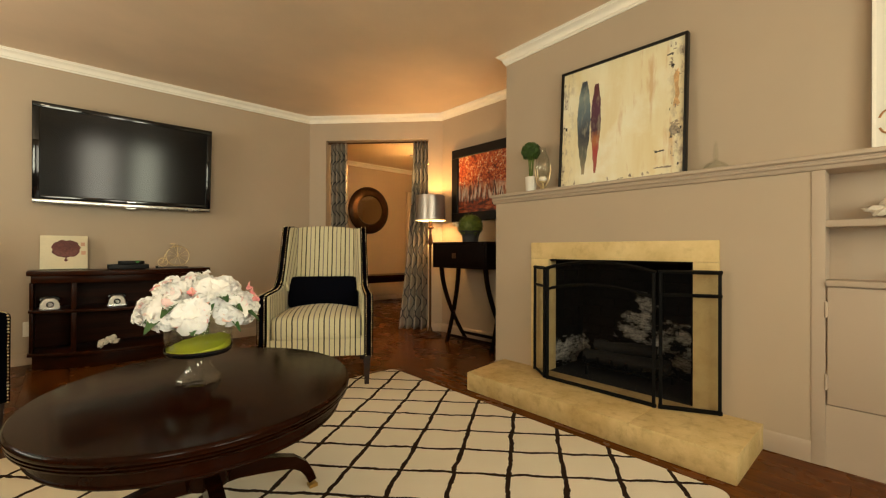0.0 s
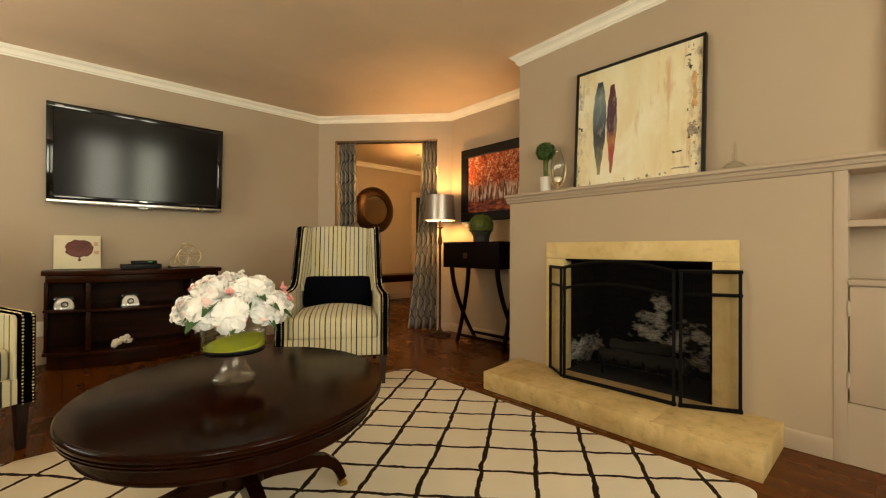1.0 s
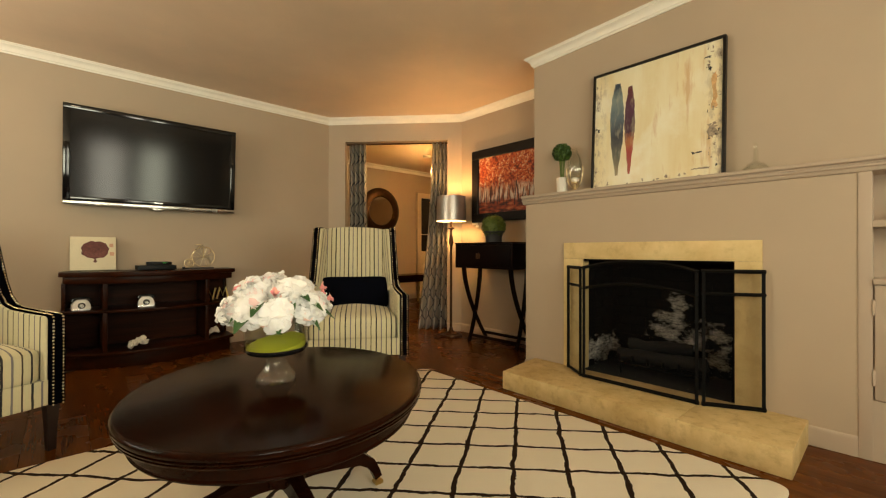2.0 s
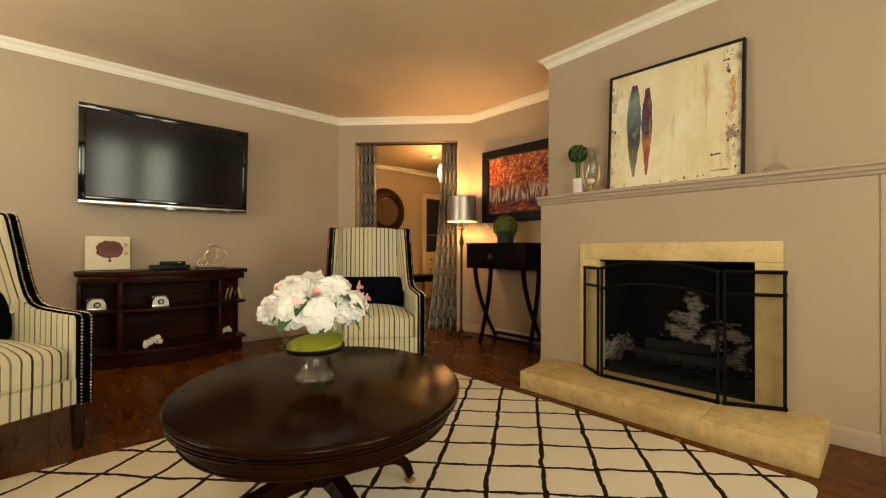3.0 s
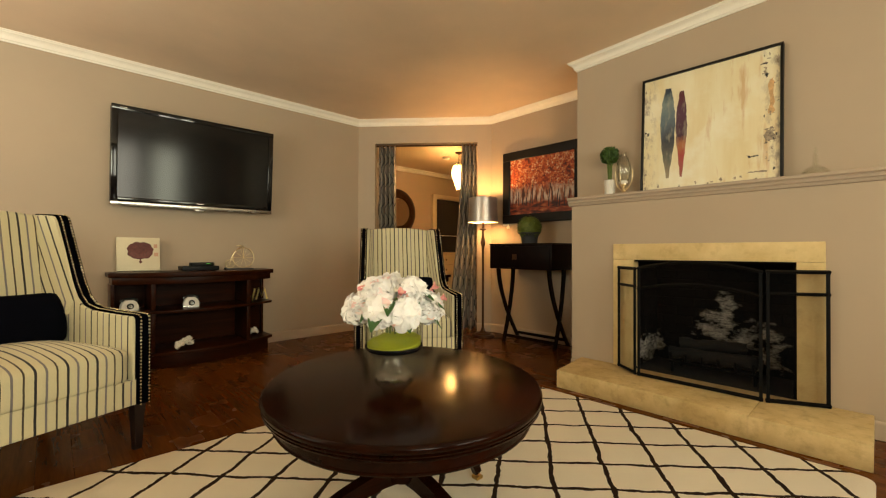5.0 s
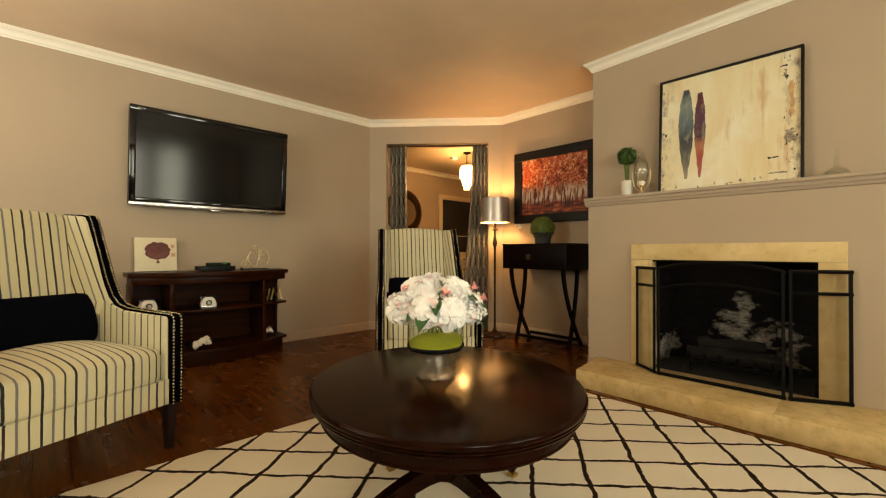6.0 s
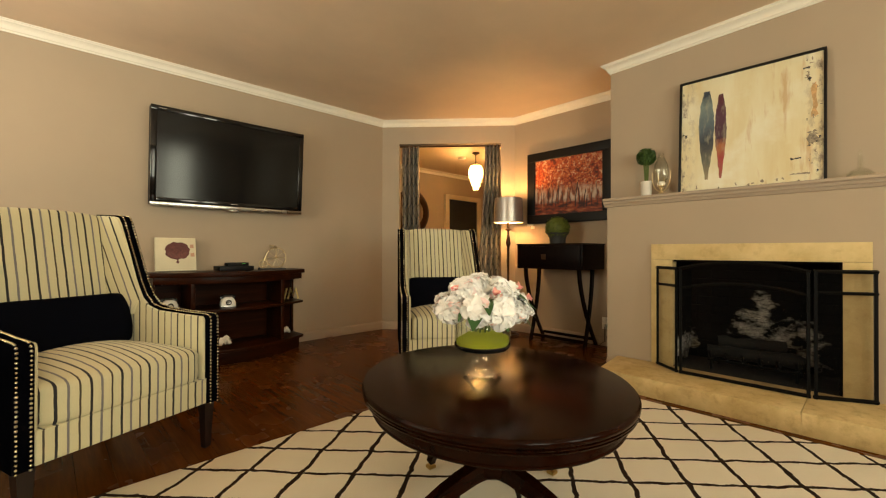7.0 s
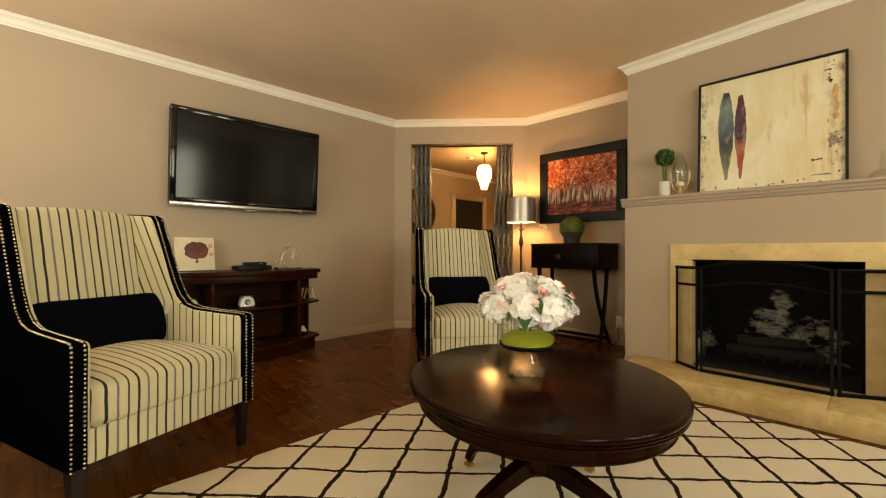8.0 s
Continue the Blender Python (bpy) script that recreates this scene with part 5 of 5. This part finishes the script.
def leaf_ball(bm, centre, radius, count, size, rnd):
    """Many small leaves over a ball, uneven."""
    for _ in range(count):
        d = Vector((rnd.gauss(0, 1), rnd.gauss(0, 1), rnd.gauss(0, 1))).normalized()
        r = radius * rnd.uniform(0.72, 1.06)
        c = Vector(centre) + d * r
        m = Matrix.Translation(c) @ (d + Vector((rnd.uniform(-0.7, 0.7), rnd.uniform(-0.7, 0.7), rnd.uniform(-0.7, 0.7)))).to_track_quat("Z", "Y").to_matrix().to_4x4() @ pose(0, 0, 0, 0, 0, rnd.uniform(0, 360))
        s = size * rnd.uniform(0.7, 1.3)
        vs = [bm.verts.new(m @ Vector(p)) for p in ((-s * 0.5, 0, 0), (0, -s * 0.35, s * 0.12), (s * 0.5, 0, 0.0), (0, s * 0.35, s * 0.12))]
        bm.faces.new(vs)


topiary = thing("topiary", "small round boxwood topiary in a white pot", "plant", pose(2.447, 1.852, MZ))
part("pot", lathe([(0, 0), (0.03, 0), (0.036, 0.004), (0.04, 0.108), (0.038, 0.112), (0.035, 0.106), (0, 0.1)], 28), "white_pot", topiary)
bm = bmesh.new()
for k in range(7):
    t = k * 0.9
    tube([(0.012 * math.cos(t), 0.012 * math.sin(t), 0.06), (0.01 * math.cos(t + 0.6), 0.01 * math.sin(t + 0.6), 0.12), (0.018 * math.cos(t + 1), 0.018 * math.sin(t + 1), 0.26)], 0.0042, 5, bm)
part("trunk", bm, "stem", topiary)
bm = bmesh.new()
leaf_ball(bm, (0, 0, 0.295), 0.064, 1100, 0.018, random.Random(2))
leaf_ball(bm, (0, 0, 0.295), 0.042, 300, 0.02, random.Random(3))
part("crown", bm, "box_leaf", topiary, "", 0)

lantern = thing("candle_lantern", "small gilt and glass oval candle lantern", "lantern", pose(2.435, 1.745, MZ) @ Matrix.Diagonal((1.2, 1.2, 1.5, 1)))
part("base", lathe([(0, 0), (0.03, 0), (0.032, 0.004), (0.012, 0.01), (0.007, 0.02), (0.006, 0.036), (0.022, 0.042), (0.022, 0.046), (0, 0.046)], 24), "wire", lantern)
part("globe", lathe([(0.012, 0.047), (0.034, 0.07), (0.043, 0.105), (0.038, 0.145), (0.022, 0.175), (0.015, 0.19), (0.016, 0.2), (0.0145, 0.2), (0.0135, 0.19), (0.0205, 0.175), (0.0365, 0.145), (0.0415, 0.105), (0.0325, 0.07), (0.0105, 0.048)], 32), "thin_glass", lantern)
part("hoop", tube([(0, 0.052 * math.cos(t), 0.095 + 0.078 * math.sin(t)) for t in [math.pi * (1 + i / 16) + (i - 8) * 0.03 for i in range(17)]], 0.0032, 6), "wire", lantern)
part("hoop", tube([(0.052 * math.cos(t), 0, 0.095 + 0.078 * math.sin(t)) for t in [math.pi * (1 + i / 16) for i in range(17)]], 0.0025, 6), "wire", lantern)
candle = part("tealight", lathe([(0, 0.047), (0.02, 0.047), (0.024, 0.06), (0.018, 0.074), (0, 0.07)], 20), "wax")
candle.matrix_world = pose(2.435, 1.745, MZ + 0.024) @ Matrix.Diagonal((1.2, 1.2, 1.0, 1))
tagged(candle, "white wax candle inside the lantern", "candle")

cloche = thing("glass_cloche", "small clear glass dish cover with a stacked finial", "glassware", pose(2.49, 0.727, MZ) @ Matrix.Diagonal((1.12, 1.12, 1.55, 1)))
part("dish", lathe([(0, 0), (0.055, 0), (0.06, 0.004), (0.058, 0.007), (0, 0.004)], 32), "thin_glass", cloche)
part("cover", lathe([(0.055, 0.008), (0.05, 0.018), (0.034, 0.03), (0.015, 0.037), (0.008, 0.044), (0.013, 0.053), (0.008, 0.062), (0.011, 0.072), (0.006, 0.082), (0.008, 0.092), (0.003, 0.104), (0, 0.106), (0, 0.1), (0.003, 0.04), (0.012, 0.033), (0.032, 0.026), (0.047, 0.015), (0.052, 0.008)], 28), "thin_glass", cloche)

panel = thing("white_canvas", "tall white canvas with a rust-coloured stroke leaning above the built-in shelves", "painting", pose(2.53, -0.22, MZ, 0, 1.2, 0))
part("canvas", box(-0.012, 0.012, -0.385, 0.385, 0.0, 0.98, 0.003), "white_canvas", panel)
for a, b in (((0.372, 0.385), (0, 0.98)), ((-0.385, -0.372), (0, 0.98))):
    part("edge_batten", box(-0.018, -0.0125, a[0], a[1], b[0], b[1], 0.001), "trim", panel)
part("stroke", tube([(-0.0135, 0.335 + 0.03 * math.cos(t), 0.13 + 0.05 * math.sin(t)) for t in [0.4 + 5.4 * i / 20 for i in range(21)]], 0.004, 6), "rust", panel)

# ---- corner with the desk ----
desk = thing("campaign_desk", "dark espresso box desk on crossed folding legs by the wall", "desk")
DX0, DX1, DY0, DY1 = 2.68, 3.112, 2.48, 3.19
part("case", box(DX0, DX1, DY0, DY1, 0.742, 0.975, 0.004), "espresso", desk)
part("top", box(DX0 - 0.006, DX1 + 0.002, DY0 - 0.006, DY1 + 0.006, 0.9755, 0.988, 0.003), "espresso", desk)
drawer = part("drawer", box(DX0 - 0.008, DX0 - 0.0005, DY0 + 0.02, DY1 - 0.02, 0.757, 0.96, 0.002), "espresso", desk)
lock = (DY0 + DY1) / 2 + 0.045
part("lock_plate", box(DX0 - 0.0115, DX0 - 0.0075, lock - 0.025, lock + 0.025, 0.835, 0.885, 0.001), "bronze", drawer, "aged bronze lock plate")
LEGS = ((2.75, 3.085, 1), (2.96, 2.8, -1))  # top and foot of the two crossed sabre legs
for y in (DY0 + 0.06, DY1 - 0.065):
    for top, foot, s in LEGS:
        bm = bmesh.new()
        rings = []
        for i in range(13):
            v = i / 12
            x, z = top + (foot - top) * v ** 1.6, 0.74 - 0.738 * v
            rings.append([bm.verts.new((x + dx * (0.021 - 0.004 * v), y + s * 0.0125 + dy * 0.0115, z)) for dx, dy in ((-1, -1), (1, -1), (1, 1), (-1, 1))])
        for a, b in zip(rings, rings[1:]):
            for j in range(4):
                bm.faces.new((a[j], a[(j + 1) % 4], b[(j + 1) % 4], b[j]))
        bm.faces.new(rings[0]), bm.faces.new(rings[-1][::-1])
        part("leg", bm, "espresso", desk)
    part("pivot", moved(lathe([(0, -0.03), (0.01, -0.03), (0.01, 0.03), (0, 0.03)], 12), pose(2.892, y, 0.3, 90)), "bronze", desk)
for x in (2.835, 3.05):
    part("stretcher", box(x - 0.01, x + 0.01, DY0 + 0.072, DY1 - 0.077, 0.05, 0.078, 0.003), "espresso", desk)

planter = thing("moss_planter", "dome of green moss in a charcoal pot on the desk", "plant", pose(2.83, 2.82, 0.9885))
part("pot", lathe([(0, 0), (0.07, 0), (0.075, 0.006), (0.078, 0.05), (0.09, 0.085), (0.105, 0.1), (0.106, 0.108), (0.09, 0.1), (0, 0.09)], 36), "pot", planter)
bm = bmesh.new()
dome = bmesh.new()
bmesh.ops.create_icosphere(dome, subdivisions=4, radius=0.112)
for v in dome.verts:
    v.co *= 1 + 0.06 * noise.noise(v.co * 30) + 0.04 * noise.noise(v.co * 80)
    v.co.z *= 0.98
moved(dome, pose(0, 0, 0.15))
part("moss_core", dome, "moss", planter)
leaf_ball(bm, (0, 0, 0.15), 0.114, 2600, 0.016, random.Random(9))
part("moss", bm, "moss", planter, "", 0)

LX, LY = 2.862, 3.442
lamp = thing("floor_lamp", "bronze floor lamp with a brushed silver drum shade, lit", "lamp", pose(LX, LY, 0))
part("base", lathe([(0, 0.001), (0.115, 0.001), (0.12, 0.008), (0.118, 0.018), (0.085, 0.024), (0.08, 0.034), (0.04, 0.044), (0.022, 0.06), (0.016, 0.09), (0, 0.09)], 40), "bronze", lamp)
part("pole", lathe([(0, 0.09), (0.013, 0.09), (0.0125, 0.5), (0.0115, 0.93), (0.016, 0.945), (0.012, 0.955), (0.02, 0.975), (0.027, 1.0), (0.022, 1.03), (0.011, 1.09), (0.011, 1.135), (0.036, 1.148), (0.034, 1.156), (0.014, 1.162), (0.014, 1.22), (0, 1.22)], 24), "bronze", lamp)
shade = part("shade", lathe([(0.158, 1.228), (0.16, 1.226), (0.15, 1.488), (0.148, 1.49), (0.1465, 1.488), (0.1565, 1.229)], 64, True), "silver", lamp, "brushed silver drum shade")
part("lining", lathe([(0.156, 1.231), (0.146, 1.486)], 64), "shade_in", shade, "warm white shade lining")
part("trim", lathe([(0.1602, 1.224), (0.1608, 1.232), (0.1575, 1.232), (0.157, 1.224)], 64, True), "trim", shade, "pale rim")
part("harp", tube([(0.0, 0.0, 1.22), (0.03, 0, 1.26), (0.04, 0, 1.34), (0.03, 0, 1.43), (0, 0, 1.475)], 0.003, 6), "bronze", lamp)
part("spider", tube([(-0.148, 0, 1.475), (0.148, 0, 1.475)], 0.0025, 6), "bronze", lamp)
part("finial", lathe([(0, 1.472), (0.008, 1.475), (0.005, 1.485), (0.009, 1.497), (0, 1.506)], 16), "bronze", lamp)
part("bulb", moved(lathe([(0, 0), (0.014, 0.005), (0.016, 0.03), (0.028, 0.06), (0.024, 0.085), (0, 0.095)], 20), pose(0, 0, 1.24)), "lamp_glow", lamp)

pic = thing("autumn_painting", "autumn wood painting in red and orange in a broad black frame", "painting", pose(3.112, 2.87, 1.6))
PW, PH, FW = 0.475, 0.385, 0.092
can = part("canvas", box(-0.016, 0.0, -PW + FW, PW - FW, -PH + FW, PH - FW), "forest", pic)
for nm, b in (("frame_rail", (-PW, PW, -PH, -PH + FW)), ("frame_rail", (-PW, PW, PH - FW, PH)), ("frame_stile", (-PW, -PW + FW, -PH + FW + 0.0002, PH - FW - 0.0002)), ("frame_stile", (PW - FW, PW, -PH + FW + 0.0002, PH - FW - 0.0002))):
    part(nm, box(-0.036, 0.003, *b, 0.008, None, 3), "black_frame", pic)
rnd = random.Random(31)
for k in range(17):
    y = -PW + FW + 0.02 + k * (2 * (PW - FW) - 0.04) / 16 + rnd.uniform(-0.012, 0.012)
    z0, z1 = -PH + FW + rnd.uniform(0.05, 0.1), rnd.uniform(-0.13, 0.05)
    w = rnd.uniform(0.002, 0.006)
    bend = rnd.uniform(-0.03, 0.03)
    left = [(y - w + bend * (i / 6) ** 2, z0 + (z1 - z0) * i / 6) for i in range(7)]
    right = [(y + w * (1 - 0.6 * i / 6) + bend * (i / 6) ** 2, z0 + (z1 - z0) * i / 6) for i in range(7)]
    part("trunk_stroke", slab(left + right[::-1], -0.0175, -0.0155, "x"), "trunk_paint", can)
tag = part("label_card", box(-0.003, 0.0, -0.022, 0.022, -0.014, 0.014, 0.0008), "plate")
tag.matrix_world = pose(EAST - 0.0002, 3.3, 1.178)
tagged(tag, "small blank white card under the painting", "card")

# ---- curtains in the opening ----


def curtain(m, width_top, width_low, height, folds, seed, label):
    """A hanging panel with soft folds that spreads towards the floor at its free edge."""
    rnd = random.Random(seed)
    bm = bmesh.new()
    uv = bm.loops.layers.uv.new("UVMap")
    nu, nv = folds * 12, 40
    cloth = 0.56
    amps = [rnd.uniform(0.75, 1.15) for _ in range(folds + 1)]
    grid = []
    for j in range(nv + 1):
        t = j / nv
        z = height * (1 - t)
        w = width_top + (width_low - width_top) * t ** 1.6
        row = []
        for i in range(nu + 1):
            u = i / nu
            a = 0.05 * amps[int(u * folds)] * (0.8 + 0.5 * t)
            y = a * math.sin(2 * math.pi * folds * u + 0.6 * math.sin(3 * t)) + 0.006 * math.sin(9 * u + 4 * t)
            if t > 0.93:
                y += 0.01 * math.sin(20 * u) * (t - 0.93) / 0.07
            row.append((bm.verts.new((u * w, y, z)), (u * cloth, z)))
        grid.append(row)
    for j in range(nv):
        for i in range(nu):
            q = (grid[j][i], grid[j][i + 1], grid[j + 1][i + 1], grid[j + 1][i])
            f = bm.faces.new([v for v, _ in q])
            for loop, (_, c) in zip(f.loops, q):
                loop[uv].uv = c
    ob = part("curtain", bm, "curtain", None, "", 80)
    ob.matrix_world = m
    s = ob.modifiers.new("thick", "SOLIDIFY")
    s.thickness = 0.002
    return tagged(ob, label, "curtain", "pair of curtains")


curtain(diag @ pose(o0 + 0.03, 0.066, 0.012), 0.2, 0.24, 2.135, 4, 1, "silver and slate trellis-patterned satin curtain hanging in the opening")
curtain(diag @ pose(o1 - 0.012, 0.06, 0.012) @ Matrix.Diagonal((-1, 1, 1, 1)), 0.17, 0.34, 2.15, 4, 2, "silver and slate trellis-patterned satin curtain drawn to the side")
rod = thing("curtain_rod", "dark tension rod across the opening", "curtain rod", diag)
part("rod", tube([(o0, 0.068, 2.152), (o1, 0.068, 2.152)], 0.009, 10), "bronze", rod)

# ---- the room beyond ----
mir = thing("round_mirror", "round mirror in a wide hammered dark bronze frame", "mirror", pose(3.97, 6.43, 1.615, 90, 0, 0))
RM = 0.415
part("frame", lathe([(RM * 0.6, 0.0), (RM * 0.6, 0.03), (RM * 0.64, 0.05), (RM * 0.8, 0.045), (RM * 0.96, 0.02), (RM, 0.0)], 72, True), "hammered", mir)
part("glass", lathe([(0, 0.028), (RM * 0.6, 0.028), (RM * 0.6, 0.02), (0, 0.02)], 48), "mirror", mir)

hutch = thing("china_cabinet", "cream painted built-in china cabinet with dark glass over drawers", "cabinet", pose(4.8, 6.395, 0))
HWT, HD = 1.02, 0.054
bm = box(0, 0.095, 0, HD, 0.0, 2.02, 0.004)
box(HWT - 0.095, HWT, 0, HD, 0.0, 2.02, 0.004, bm)
box(0.095, HWT - 0.095, 0, HD, 1.93, 2.02, 0.004, bm)
box(0.095, HWT - 0.095, 0, HD, 0.85, 0.9, 0.004, bm)
part("face_frame", bm, "hutch", hutch)
# Opaque pane: the cabinet's unlit inside is put into its dark colour.
part("glass_door", box(0.096, HWT - 0.096, 0.03, HD, 0.901, 1.929), "dark_glass", hutch, "glass door coloured dark for the unlit inside")
for z in (1.22,):
    part("shelf_edge", box(0.1, HWT - 0.1, 0.024, 0.0299, z, z + 0.01), "hutch", hutch)
for k in range(4):
    dr = part("drawer", box(0.097, HWT - 0.097, 0.004, HD, 0.06 + k * 0.198, 0.25 + k * 0.198, 0.004), "hutch", hutch)
    for x in (0.2, 0.34, 0.68, 0.82):
        part("knob", moved(lathe([(0, 0), (0.008, 0), (0.008, 0.012), (0.018, 0.02), (0.014, 0.03), (0, 0.032)], 14), pose(x, 0.004, 0.155 + k * 0.198, 90)), "bronze", dr)

bench = thing("dark_console", "long dark wooden console table on turned legs under the round mirror", "table", pose(3.1, 5.7, 0))
part("top", box(0, 1.5, 0, 0.42, 0.46, 0.5, 0.006), "mahogany", bench)
part("rail", box(0.03, 1.47, 0.03, 0.39, 0.38, 0.4595, 0.003), "mahogany", bench)
for x in (0.06, 1.44):
    for y in (0.06, 0.36):
        part("leg", moved(lathe([(0, 0), (0.02, 0), (0.016, 0.04), (0.03, 0.1), (0.022, 0.16), (0.034, 0.24), (0.024, 0.3), (0.034, 0.34), (0.034, 0.379), (0, 0.379)], 14), pose(x, y, 0)), "gilt", bench, "turned gilt leg")

ch = thing("chandelier", "small tiered crystal chandelier, lit, on a short chain", "chandelier", pose(4.03, 4.95, 0))
part("canopy", lathe([(0, CEIL), (0.06, CEIL), (0.058, CEIL - 0.012), (0.02, CEIL - 0.03), (0, CEIL - 0.03)], 24), "bronze", ch)
part("stem", tube([(0, 0, CEIL - 0.03), (0, 0, 2.27)], 0.006, 8), "bronze", ch)
part("finial", lathe([(0, 2.3), (0.012, 2.29), (0.022, 2.27), (0.06, 2.255), (0.062, 2.248), (0, 2.247)], 16), "bronze", ch)
for tier, (r, z) in enumerate(((0.078, 2.215), (0.1, 2.17), (0.107, 2.12), (0.1, 2.07), (0.076, 2.005), (0.058, 1.945), (0.036, 1.89))):
    hoop_ob = part("tier", tube([(r * math.cos(t), r * math.sin(t), z + 0.024) for t in [2 * math.pi * i / 24 for i in range(24)]], 0.003, 6, None, True), "brass", ch)
    count = max(6, int(r * 170))
    for k in range(count):
        t = 2 * math.pi * k / count
        part("crystal", moved(lathe([(0, -0.008), (0.0095, 0.008), (0.008, 0.036), (0, 0.042)], 6), pose(r * math.cos(t), r * math.sin(t), z - 0.02)), "crystal", hoop_ob)
smoke = part("smoke_detector", lathe([(0, CEIL - 0.0005), (0.065, CEIL - 0.0005), (0.063, CEIL - 0.02), (0.05, CEIL - 0.034), (0, CEIL - 0.036)], 28), "plate")
smoke.matrix_world = pose(4.11, 5.32, 0)
tagged(smoke, "round white smoke detector on the ceiling", "smoke detector")
cord = part("power_cord", tube([(2.75, 3.35, 0.006), (2.9, 3.25, 0.006), (2.98, 3.0, 0.006), (3.05, 2.75, 0.006), (3.09, 2.52, 0.006), (3.095, 2.47, 0.05), (3.09, 2.47, 0.19)], 0.003, 6), "cord")
tagged(cord, "thin black lamp cord along the floor", "cord")

card = thing("wall_label", "small white card on the wall under the autumn painting", "card", pose(EAST, 3.33, 1.211))
part("card", box(-0.006, -0.0005, -0.037, 0.037, -0.019, 0.019, 0.001), "plate", card)
